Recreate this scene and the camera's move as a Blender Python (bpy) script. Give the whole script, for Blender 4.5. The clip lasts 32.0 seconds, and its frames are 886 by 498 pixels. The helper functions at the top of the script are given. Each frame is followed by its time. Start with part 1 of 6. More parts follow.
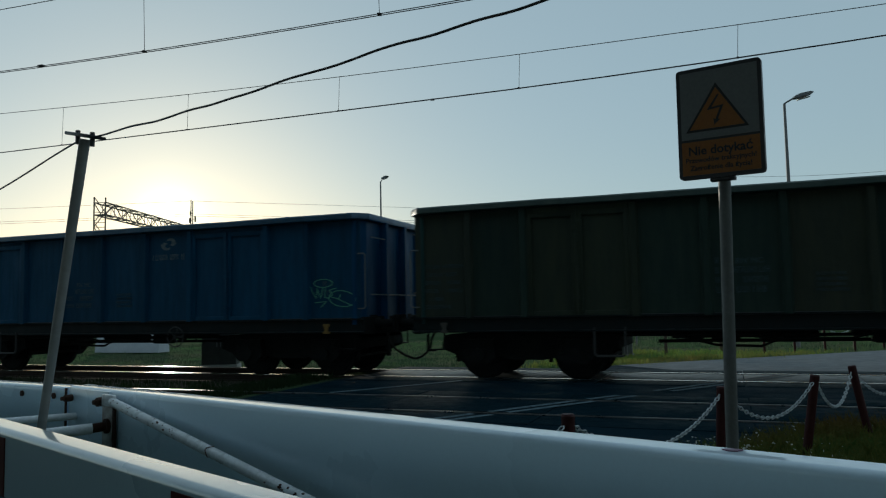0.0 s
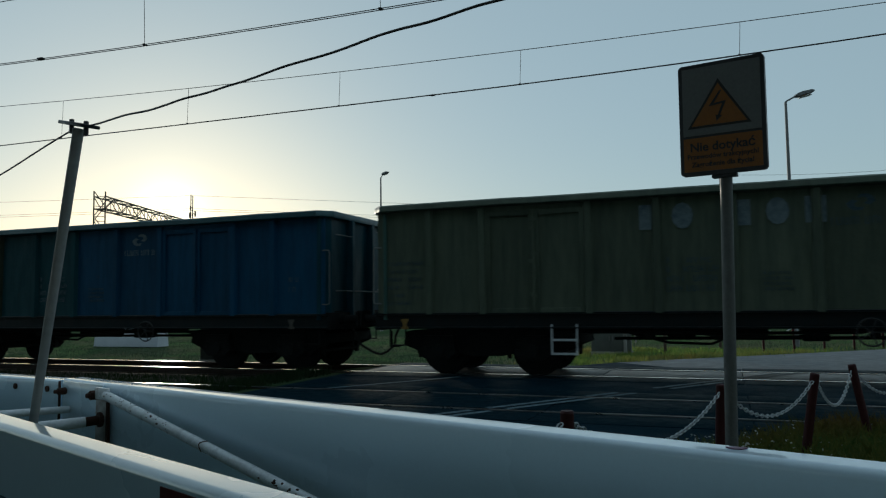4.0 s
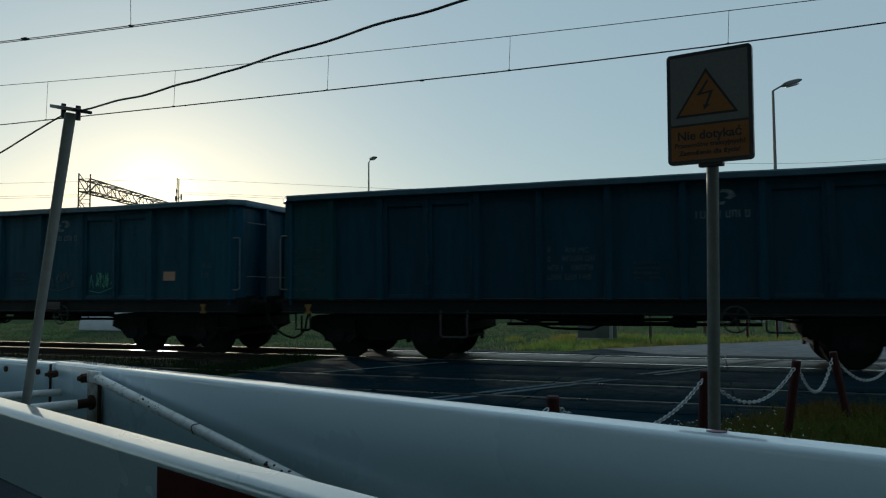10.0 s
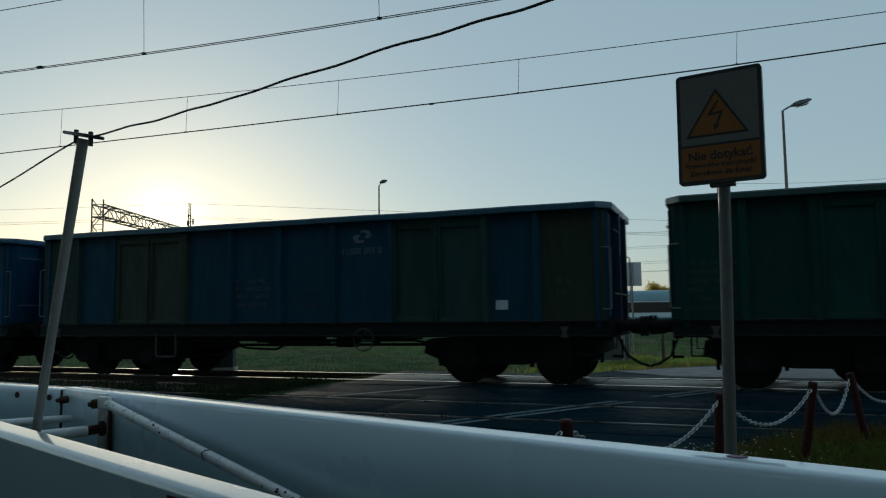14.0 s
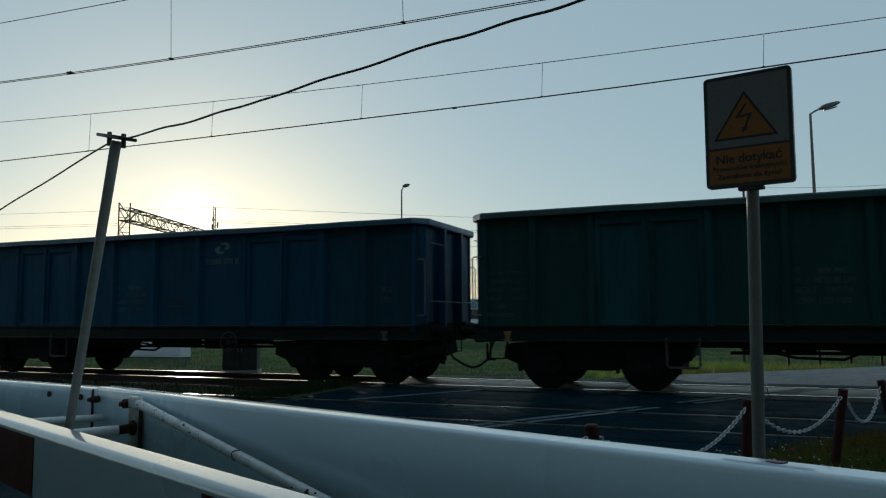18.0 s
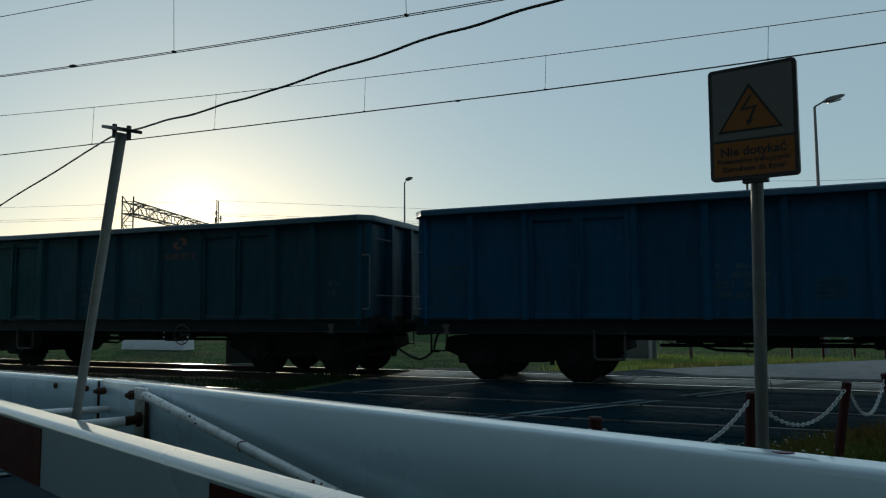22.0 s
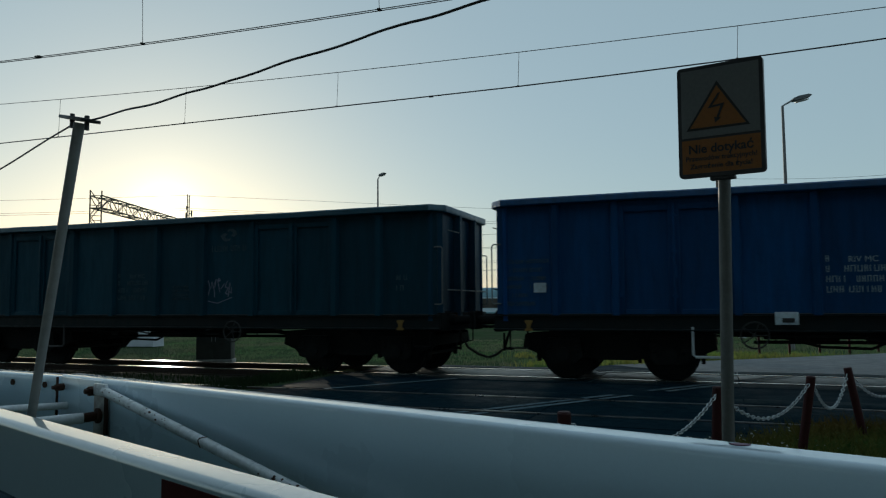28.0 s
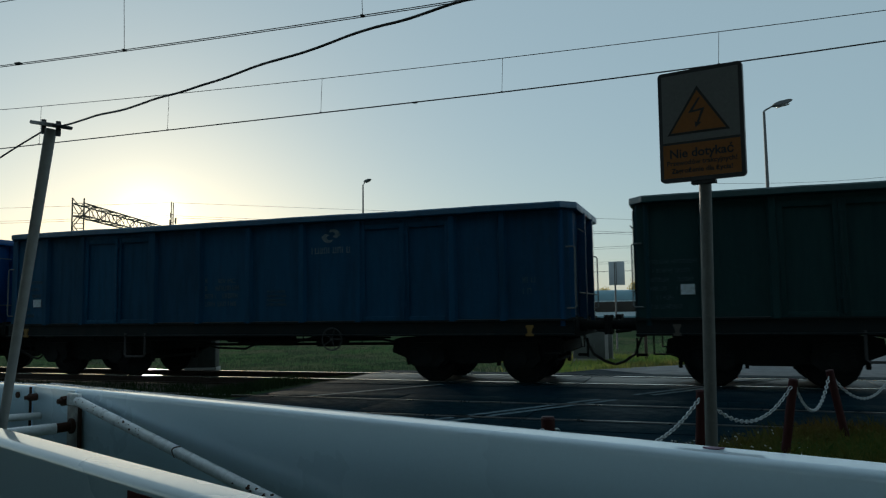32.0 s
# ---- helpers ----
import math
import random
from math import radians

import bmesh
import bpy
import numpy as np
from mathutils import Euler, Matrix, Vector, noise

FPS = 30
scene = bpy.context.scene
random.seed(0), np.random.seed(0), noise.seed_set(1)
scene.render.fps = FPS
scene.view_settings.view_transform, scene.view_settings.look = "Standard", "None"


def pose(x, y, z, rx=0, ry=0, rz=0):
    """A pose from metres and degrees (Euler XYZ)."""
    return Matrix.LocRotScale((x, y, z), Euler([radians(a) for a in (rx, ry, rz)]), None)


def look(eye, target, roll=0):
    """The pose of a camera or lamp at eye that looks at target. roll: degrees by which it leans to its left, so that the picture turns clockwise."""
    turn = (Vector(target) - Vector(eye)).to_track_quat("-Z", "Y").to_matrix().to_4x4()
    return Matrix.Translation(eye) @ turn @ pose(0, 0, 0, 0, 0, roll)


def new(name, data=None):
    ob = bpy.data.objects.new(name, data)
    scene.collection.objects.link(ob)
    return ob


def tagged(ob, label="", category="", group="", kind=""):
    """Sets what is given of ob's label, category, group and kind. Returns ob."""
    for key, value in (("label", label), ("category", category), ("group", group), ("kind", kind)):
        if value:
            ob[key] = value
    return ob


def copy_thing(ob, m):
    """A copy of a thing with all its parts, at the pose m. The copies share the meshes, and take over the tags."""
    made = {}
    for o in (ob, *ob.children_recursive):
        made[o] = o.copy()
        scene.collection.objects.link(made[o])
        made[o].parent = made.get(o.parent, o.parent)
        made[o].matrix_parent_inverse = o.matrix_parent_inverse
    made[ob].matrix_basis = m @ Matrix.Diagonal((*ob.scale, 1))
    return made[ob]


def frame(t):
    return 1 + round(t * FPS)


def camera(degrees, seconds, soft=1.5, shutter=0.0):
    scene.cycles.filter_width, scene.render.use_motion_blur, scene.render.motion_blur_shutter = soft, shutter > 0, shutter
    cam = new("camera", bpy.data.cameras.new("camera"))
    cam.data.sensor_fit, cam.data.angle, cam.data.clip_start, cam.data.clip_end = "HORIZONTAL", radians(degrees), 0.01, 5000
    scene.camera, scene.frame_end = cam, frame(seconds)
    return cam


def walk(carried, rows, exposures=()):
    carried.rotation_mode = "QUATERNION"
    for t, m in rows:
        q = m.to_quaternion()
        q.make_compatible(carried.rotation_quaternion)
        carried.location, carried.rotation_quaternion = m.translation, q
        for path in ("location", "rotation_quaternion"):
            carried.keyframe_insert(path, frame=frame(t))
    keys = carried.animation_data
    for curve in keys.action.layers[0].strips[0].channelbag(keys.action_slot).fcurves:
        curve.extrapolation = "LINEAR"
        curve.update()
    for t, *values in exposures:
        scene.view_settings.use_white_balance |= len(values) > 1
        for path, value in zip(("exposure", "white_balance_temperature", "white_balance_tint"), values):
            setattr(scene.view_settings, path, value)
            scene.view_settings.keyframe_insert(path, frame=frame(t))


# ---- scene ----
# ---------------------------------------------------------------- camera and its path
cam = camera(61.45, 32.0, soft=1.2, shutter=0.12)
EYE = 1.33
# seconds, x, y, z from the first eye, yaw, pitch, roll
ROWS = [
    (0.0, 0.016, -0.003, -0.000, 20.75, 4.52, 1.09),
    (0.5, 0.014, -0.003, 0.000, 20.66, 4.57, 0.98),
    (1.0, 0.012, 0.002, -0.003, 20.73, 4.69, 0.83),
    (1.5, 0.010, 0.008, -0.002, 20.74, 4.61, 0.76),
    (2.0, 0.013, 0.012, -0.002, 20.72, 4.43, 0.81),
    (2.5, 0.013, 0.016, -0.001, 20.64, 4.39, 0.83),
    (3.0, 0.016, 0.015, -0.004, 20.67, 4.36, 0.70),
    (3.5, 0.011, 0.021, -0.006, 20.72, 4.23, 0.73),
    (5.5, 0.007, 0.005, 0.004, 20.74, 4.36, 0.54),
    (6.0, 0.002, -0.001, 0.000, 21.05, 4.45, 0.51),
    (6.5, 0.001, -0.000, 0.001, 20.98, 4.52, 0.38),
    (7.0, 0.005, -0.002, 0.001, 20.81, 4.47, 0.39),
    (7.5, 0.010, -0.001, 0.002, 20.58, 3.95, 0.51),
    (8.0, 0.008, 0.005, 0.001, 20.22, 3.85, 0.67),
    (8.5, 0.005, 0.010, -0.001, 19.97, 3.45, 0.71),
    (9.0, 0.006, 0.001, -0.002, 19.87, 3.32, 0.65),
    (9.5, 0.007, -0.003, -0.001, 19.68, 3.30, 0.51),
    (10.0, 0.012, -0.002, -0.003, 19.72, 3.13, 0.33),
    (10.5, 0.012, 0.007, -0.005, 19.80, 3.06, 0.27),
    (11.0, 0.009, 0.007, -0.008, 19.92, 2.94, 0.47),
    (11.5, 0.007, 0.014, -0.011, 20.10, 3.01, 0.44),
    (12.0, 0.009, 0.009, -0.006, 20.45, 3.59, 0.27),
    (12.5, 0.007, 0.008, -0.005, 20.87, 4.21, 0.20),
    (13.0, 0.009, 0.004, -0.003, 21.08, 4.41, 0.44),
    (13.5, 0.008, 0.007, -0.004, 20.81, 4.66, 0.64),
    (14.0, 0.007, 0.006, -0.002, 20.55, 4.86, 0.69),
    (14.5, 0.008, -0.000, -0.004, 20.67, 4.80, 0.57),
    (16.5, 0.007, 0.007, -0.003, 21.50, 5.01, 0.49),
    (17.0, 0.002, 0.009, -0.005, 21.93, 5.17, 0.46),
    (17.5, -0.005, 0.007, -0.006, 22.24, 5.26, 0.34),
    (18.0, -0.008, 0.006, -0.006, 22.23, 5.19, 0.37),
    (18.5, -0.007, 0.003, -0.005, 22.19, 5.21, 0.43),
    (19.0, -0.007, 0.007, -0.007, 22.37, 5.14, 0.36),
    (19.5, -0.007, 0.008, -0.008, 22.52, 4.85, 0.33),
    (20.0, -0.010, 0.009, -0.011, 22.60, 4.65, 0.28),
    (20.5, -0.009, 0.006, -0.009, 22.50, 4.76, 0.30),
    (21.0, -0.007, 0.005, -0.008, 22.46, 4.87, 0.30),
    (21.5, -0.009, 0.001, -0.008, 22.40, 4.82, 0.30),
    (22.0, -0.012, 0.004, -0.009, 22.45, 4.68, 0.35),
    (22.5, -0.012, 0.003, -0.007, 22.64, 4.66, 0.52),
    (23.0, -0.009, 0.001, -0.006, 22.52, 4.66, 0.75),
    (23.5, -0.005, -0.001, -0.007, 22.13, 4.44, 0.83),
    (24.0, -0.003, 0.001, -0.009, 21.63, 4.24, 0.73),
    (24.5, -0.004, 0.004, -0.010, 21.35, 4.33, 0.64),
    (25.0, -0.002, 0.000, -0.009, 21.12, 4.40, 0.59),
    (25.5, 0.002, -0.003, -0.009, 20.92, 4.09, 0.66),
    (27.5, 0.001, 0.022, -0.014, 20.66, 4.25, 0.56),
    (28.0, -0.000, 0.019, -0.013, 20.41, 4.37, 0.34),
    (28.5, -0.006, 0.018, -0.015, 20.13, 4.47, 0.14),
    (29.0, -0.007, 0.015, -0.014, 20.07, 4.62, 0.07),
    (29.5, -0.004, 0.014, -0.013, 19.96, 4.59, 0.15),
    (30.0, -0.002, 0.019, -0.016, 19.80, 4.51, 0.26),
    (30.5, -0.001, 0.022, -0.017, 19.63, 4.66, 0.37),
    (31.0, 0.008, 0.025, -0.015, 19.40, 4.94, 0.48),
    (31.5, 0.015, 0.028, -0.015, 19.27, 5.01, 0.54),
    (32.0, 0.013, 0.033, -0.014, 19.36, 4.81, 0.79),
]
walk(cam, [(t, pose(x, y, EYE + z, 90 + pitch, roll, yaw)) for t, x, y, z, yaw, pitch, roll in ROWS],
     exposures=((0.0, -0.14, 5600, 6), (7.0, -0.14, 5600, 6), (9.0, -0.09, 5600, 6), (10.5, -0.1, 5600, 6), (12.7, -0.07, 5600, 6), (14.0, -0.15, 5600, 6), (32.0, -0.14, 5600, 6)))

# ---------------------------------------------------------------- light
SUN_AZ, SUN_EL = -40.9, 6.8          # degrees; azimuth from +y towards +x
world = bpy.data.worlds.new("world")
scene.world = world
world.use_nodes = True
wn = world.node_tree
wn.nodes.clear()
sky = wn.nodes.new("ShaderNodeTexSky")
sky.sky_type = "NISHITA"
sky.sun_disc = False
sky.sun_elevation = radians(SUN_EL)
sky.sun_rotation = radians(SUN_AZ)
sky.altitude, sky.air_density, sky.dust_density, sky.ozone_density = 100, 1.0, 0.75, 1.2
wbg = wn.nodes.new("ShaderNodeBackground")
wbg.inputs["Strength"].default_value = 0.0395
wout = wn.nodes.new("ShaderNodeOutputWorld")
veil = wn.nodes.new("ShaderNodeMix")          # thin even haze over the clear sky
veil.data_type, veil.blend_type = "RGBA", "ADD"
veil.inputs[0].default_value = 1.0
veil.inputs[7].default_value = (7.75, 9.25, 9.0, 1)
wn.links.new(sky.outputs[0], veil.inputs[6])
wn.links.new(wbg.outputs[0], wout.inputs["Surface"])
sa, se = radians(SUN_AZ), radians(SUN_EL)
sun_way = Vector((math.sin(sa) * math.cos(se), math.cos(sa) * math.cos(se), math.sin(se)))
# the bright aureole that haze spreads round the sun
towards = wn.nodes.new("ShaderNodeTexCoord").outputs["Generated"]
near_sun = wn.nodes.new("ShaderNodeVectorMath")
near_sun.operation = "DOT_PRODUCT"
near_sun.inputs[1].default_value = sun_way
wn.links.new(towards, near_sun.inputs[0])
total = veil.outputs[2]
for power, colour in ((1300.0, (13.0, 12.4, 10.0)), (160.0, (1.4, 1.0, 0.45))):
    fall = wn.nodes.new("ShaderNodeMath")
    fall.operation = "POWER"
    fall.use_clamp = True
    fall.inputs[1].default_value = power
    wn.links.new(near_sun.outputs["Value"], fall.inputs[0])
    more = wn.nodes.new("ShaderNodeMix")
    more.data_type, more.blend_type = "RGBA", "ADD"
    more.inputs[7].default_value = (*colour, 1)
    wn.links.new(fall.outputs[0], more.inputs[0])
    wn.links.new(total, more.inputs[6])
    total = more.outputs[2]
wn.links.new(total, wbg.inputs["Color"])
sun_data = bpy.data.lights.new("sun", "SUN")
sun_data.energy, sun_data.angle, sun_data.color = 1.7, radians(0.6), (1.0, 0.83, 0.6)
sun = new("sun", sun_data)
sun.matrix_world = look(sun_way * 50, (0, 0, 0))

# ---------------------------------------------------------------- builders
def box(bm, c, s, rot=None, bevel=0.0):
    m = Matrix.Translation(c) @ (rot.to_4x4() if rot else Matrix.Identity(4)) @ Matrix.Diagonal((*s, 1))
    r = bmesh.ops.create_cube(bm, size=1, matrix=m)
    if bevel:
        es = list({e for v in r["verts"] for e in v.link_edges})
        bmesh.ops.bevel(bm, geom=es, offset=bevel, segments=2, profile=0.6, affect="EDGES")
    return bm


def rod(bm, a, b, r, seg=10, r2=None):
    a, b = Vector(a), Vector(b)
    m = Matrix.Translation((a + b) / 2) @ (b - a).to_track_quat("Z", "Y").to_matrix().to_4x4()
    bmesh.ops.create_cone(bm, cap_ends=True, segments=seg, radius1=r, radius2=r if r2 is None else r2, depth=(b - a).length, matrix=m)
    return bm


def tube(bm, pts, r, seg=7):
    """A bent round bar through the points."""
    pts = [Vector(p) for p in pts]
    rings, prev = [], None
    for i, p in enumerate(pts):
        d = (pts[min(i + 1, len(pts) - 1)] - pts[max(i - 1, 0)]).normalized()
        if prev is None:
            prev = d.orthogonal().normalized()
        prev = (prev - d * prev.dot(d)).normalized()
        w = d.cross(prev)
        rings.append([bm.verts.new(p + r * (math.cos(a) * prev + math.sin(a) * w)) for a in [2 * math.pi * k / seg for k in range(seg)]])
    for u, v in zip(rings, rings[1:]):
        for k in range(seg):
            bm.faces.new((u[k], u[(k + 1) % seg], v[(k + 1) % seg], v[k]))
    bm.faces.new(rings[0][::-1])
    bm.faces.new(rings[-1])
    return bm


def prism(bm, outline, a, b, axis="y"):
    """A flat outline (u, w), pushed from a to b along an axis. y: u is x, w is z; x: u is y, w is z; z: u is x, w is y."""
    place = {"y": lambda u, w, k: (u, k, w), "x": lambda u, w, k: (k, u, w), "z": lambda u, w, k: (u, w, k)}[axis]
    lo = [bm.verts.new(place(u, w, a)) for u, w in outline]
    hi = [bm.verts.new(place(u, w, b)) for u, w in outline]
    n = len(outline)
    bm.faces.new(lo)
    bm.faces.new(hi[::-1])
    for k in range(n):
        bm.faces.new((lo[k], hi[k], hi[(k + 1) % n], lo[(k + 1) % n]))
    bmesh.ops.recalc_face_normals(bm, faces=bm.faces)
    return bm


def mesh_of(name, bm, material, smooth=False):
    me = bpy.data.meshes.new(name)
    bm.to_mesh(me)
    bm.free()
    me.materials.append(material)
    me.shade_smooth()
    me.set_sharp_from_angle(angle=radians(38))
    return me


def part(name, bm, material, parent, label="", smooth=False, colour=None):
    me = bm if isinstance(bm, bpy.types.Mesh) else mesh_of(name, bm, material, smooth)
    ob = new(name, me)
    ob.parent = parent
    if label:
        ob["label"] = label
    if colour:
        ob.color = (*colour, 1)
    return ob


def thing(name, at, label, category, group="", kind=""):
    ob = new(name)
    ob.empty_display_size = 0.2
    ob.matrix_basis = at if isinstance(at, Matrix) else Matrix.Translation(at)
    return tagged(ob, label, category, group, kind)


def solid(name, bm, material, label, category="", kind="", at=None, smooth=False):
    ob = new(name, bm if isinstance(bm, bpy.types.Mesh) else mesh_of(name, bm, material, smooth))
    if at is not None:
        ob.matrix_basis = at if isinstance(at, Matrix) else Matrix.Translation(at)
    return tagged(ob, label, category, kind=kind)


def raw(name, verts, faces, material):
    me = bpy.data.meshes.new(name)
    me.from_pydata(verts, [], faces)
    me.materials.append(material)
    me.update()
    return me


def words(text, size, material, name="lettering", depth=0.001, align="LEFT", bold=0.0):
    cu = bpy.data.curves.new("font", "FONT")
    cu.body, cu.size, cu.extrude, cu.align_x, cu.resolution_u, cu.offset = text, size, depth, align, 3, bold
    ob = bpy.data.objects.new("font", cu)
    scene.collection.objects.link(ob)
    me = bpy.data.meshes.new_from_object(ob.evaluated_get(bpy.context.evaluated_depsgraph_get()))
    bpy.data.objects.remove(ob)
    bpy.data.curves.remove(cu)
    me.name = name
    me.materials.clear()
    me.materials.append(material)
    return me


# ---------------------------------------------------------------- materials
class Nodes:
    def __init__(self, name):
        self.m = bpy.data.materials.new(name)
        self.m.use_nodes = True
        self.t = self.m.node_tree
        self.b = self.t.nodes["Principled BSDF"]
        self.co = self.t.nodes.new("ShaderNodeTexCoord").outputs["Object"]

    def add(self, kind, **values):
        n = self.t.nodes.new(kind)
        for k, v in values.items():
            n.inputs[k].default_value = v
        return n

    def link(self, a, b):
        self.t.links.new(a, b)

    def stretch(self, sx, sy, sz, shift=None):
        n = self.add("ShaderNodeMapping")
        n.inputs["Scale"].default_value = (sx, sy, sz)
        self.link(self.co, n.inputs["Vector"])
        if shift is not None:
            self.link(shift, n.inputs["Location"])
        return n.outputs[0]

    def noise(self, scale, detail=5, rough=0.6, co=None):
        n = self.add("ShaderNodeTexNoise", Scale=scale, Detail=detail, Roughness=rough)
        self.link(co or self.co, n.inputs["Vector"])
        return n.outputs["Fac"]

    def ramp(self, fac, lo, hi, a=(0, 0, 0), b=(1, 1, 1)):
        n = self.t.nodes.new("ShaderNodeValToRGB")
        e = n.color_ramp.elements
        e[0].position, e[1].position = lo, hi
        e[0].color, e[1].color = (*a, 1), (*b, 1)
        self.link(fac, n.inputs["Fac"])
        return n.outputs["Color"]

    def mix(self, fac, a, b, how="MIX"):
        n = self.t.nodes.new("ShaderNodeMix")
        n.data_type, n.blend_type = "RGBA", how
        for k, v in ((0, fac), (6, a), (7, b)):
            if isinstance(v, (int, float)):
                n.inputs[k].default_value = v
            elif isinstance(v, tuple):
                n.inputs[k].default_value = (*v, 1)
            else:
                self.link(v, n.inputs[k])
        return n.outputs[2]

    def bump(self, height, strength, distance=0.01):
        n = self.add("ShaderNodeBump", Strength=strength, Distance=distance)
        self.link(height, n.inputs["Height"])
        self.link(n.outputs[0], self.b.inputs["Normal"])

    def finish(self, colour, rough, metal=0.0, spec=0.5):
        for key, v in (("Base Color", colour), ("Roughness", rough), ("Metallic", metal), ("Specular IOR Level", spec)):
            if isinstance(v, (int, float)):
                self.b.inputs[key].default_value = v
            elif isinstance(v, tuple):
                self.b.inputs[key].default_value = (*v, 1)
            else:
                self.link(v, self.b.inputs[key])
        return self.m


def worn(name, colour, rough=0.6, metal=0.0, second=None, scale=4.0, amount=0.5, grain=60.0, bump=0.15, spec=0.5, speck=0.35):
    """A surface with broad stains of a second colour and a fine grain."""
    n = Nodes(name)
    second = second or tuple(c * 0.6 for c in colour)
    stain = n.ramp(n.noise(scale), 0.4, 0.72)
    fine = n.noise(grain, 3)
    c = n.mix(n.mix(amount, (0, 0, 0), stain), colour, second)
    c = n.mix(speck, c, n.ramp(fine, 0.25, 0.75, (0.55,) * 3, (1.2,) * 3), "MULTIPLY")
    n.bump(fine, bump)
    r = n.ramp(n.noise(scale * 2.3), 0.3, 0.7, (max(rough - 0.1, 0.05),) * 3, (min(rough + 0.12, 1),) * 3)
    return n.finish(c, r, metal, spec)


def wagon_paint(name, spec, lo, hi):
    """Old freight paint in the object's own colour, with coal dust, streaks and rust."""
    n = Nodes(name)
    info = n.t.nodes.new("ShaderNodeObjectInfo")
    shift = n.t.nodes.new("ShaderNodeVectorMath")
    shift.operation = "SCALE"
    shift.inputs[3].default_value = 40.0
    comb = n.t.nodes.new("ShaderNodeCombineXYZ")
    for k in range(3):
        n.link(info.outputs["Random"], comb.inputs[k])
    n.link(comb.outputs[0], shift.inputs[0])
    off = shift.outputs[0]
    streak = n.ramp(n.noise(3.0, 6, 0.65, n.stretch(2.6, 2.6, 0.35, off)), 0.38, 0.7)
    dust = n.ramp(n.noise(1.3, 6, 0.6, n.stretch(1, 1, 1, off)), 0.35, 0.75)
    rust = n.ramp(n.noise(5.0, 8, 0.7, n.stretch(1, 1, 0.6, off)), 0.62, 0.72)
    fine = n.noise(90.0, 3)
    base = n.mix(1.0, info.outputs["Color"], n.ramp(info.outputs["Random"], 0.0, 1.0, (0.92,) * 3, (1.27,) * 3), "MULTIPLY")
    c = n.mix(n.mix(0.75, (0, 0, 0), streak), base, n.mix(0.5, base, (0.007, 0.02, 0.025)))
    c = n.mix(n.mix(0.12, (0, 0, 0), dust), c, (0.016, 0.034, 0.04))
    c = n.mix(n.mix(0.2, (0, 0, 0), rust), c, (0.05, 0.032, 0.016))
    n.bump(n.noise(1.8, 4, 0.55, n.stretch(1, 1, 0.8, off)), 0.55, 0.06)
    return n.finish(c, n.ramp(streak, 0, 1, (lo,) * 3, (hi,) * 3), 0.0, spec)


PAINT = wagon_paint("wagon_paint", 0.14, 0.45, 0.72)
RIMPAINT = wagon_paint("rubbed_wagon_paint", 0.6, 0.28, 0.5)
ENDPAINT = wagon_paint("end_wall_paint", 0.2, 0.38, 0.6)
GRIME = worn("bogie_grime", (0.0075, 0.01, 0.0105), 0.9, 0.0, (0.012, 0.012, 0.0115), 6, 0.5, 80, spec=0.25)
BLACKISH = worn("rubber", (0.02, 0.02, 0.02), 0.6, 0, (0.035, 0.034, 0.032), 9, 0.5)
RAILHEAD = worn("rail_polished", (0.78, 0.79, 0.8), 0.16, 1.0, (0.66, 0.67, 0.68), 3, 0.3, 200, 0.0, 0.5, 0.1)
RAILSIDE = worn("rail_rust", (0.035, 0.023, 0.017), 0.85, 0.0, (0.02, 0.014, 0.011), 9, 0.6)
MARKING = worn("chalky_white", (0.15, 0.2, 0.22), 0.8, 0, (0.04, 0.08, 0.11), 9, 0.75, 40)
MARKCLEAR = worn("clear_marking", (0.27, 0.36, 0.4), 0.8, 0, (0.15, 0.21, 0.25), 9, 0.5, 40)
MARKDIM = worn("dim_marking", (0.075, 0.11, 0.125), 0.8, 0, (0.025, 0.05, 0.07), 8, 0.8, 40)
WHEELGREY = worn("worn_wheel", (0.02, 0.023, 0.023), 0.6, 0, (0.02, 0.02, 0.02), 12, 0.5)
STEPDARK = worn("dark_step", (0.03, 0.032, 0.034), 0.6, 0, (0.03, 0.03, 0.03), 12, 0.5)
HANDLE = worn("worn_handle", (0.13, 0.15, 0.155), 0.5, 0.2, (0.08, 0.08, 0.08), 12, 0.5)
RAILDULL = worn("rail_dull", (0.2, 0.21, 0.22), 0.32, 1.0, (0.03, 0.03, 0.03), 1.6, 0.95, 200, 0.0)
MARKFAINT = worn("faded_marking", (0.05, 0.085, 0.105), 0.8, 0, (0.02, 0.05, 0.07), 8, 0.8, 40)
MARKRED = worn("faded_orange_marking", (0.17, 0.085, 0.05), 0.8, 0, (0.05, 0.04, 0.04), 8, 0.7, 40)
GREENSPRAY = worn("green_spray", (0.1, 0.34, 0.23), 0.7, 0, (0.05, 0.16, 0.13), 12, 0.6)
PALESPRAY = worn("pale_spray", (0.2, 0.22, 0.3), 0.7, 0, (0.09, 0.1, 0.16), 12, 0.6)
YELLOWED = worn("dirty_yellow", (0.2, 0.12, 0.02), 0.7, 0, (0.09, 0.055, 0.02), 18, 0.5)
DUSTED = worn("dusty_iron", (0.07, 0.065, 0.055), 0.8, 0, (0.03, 0.028, 0.025), 18, 0.5)
STEPPAINT = worn("pale_step_paint", (0.5, 0.55, 0.58), 0.6, 0, (0.25, 0.25, 0.24), 12, 0.5)
PLATE = worn("card_white", (0.52, 0.62, 0.68), 0.7, 0, (0.26, 0.29, 0.3), 14, 0.5)
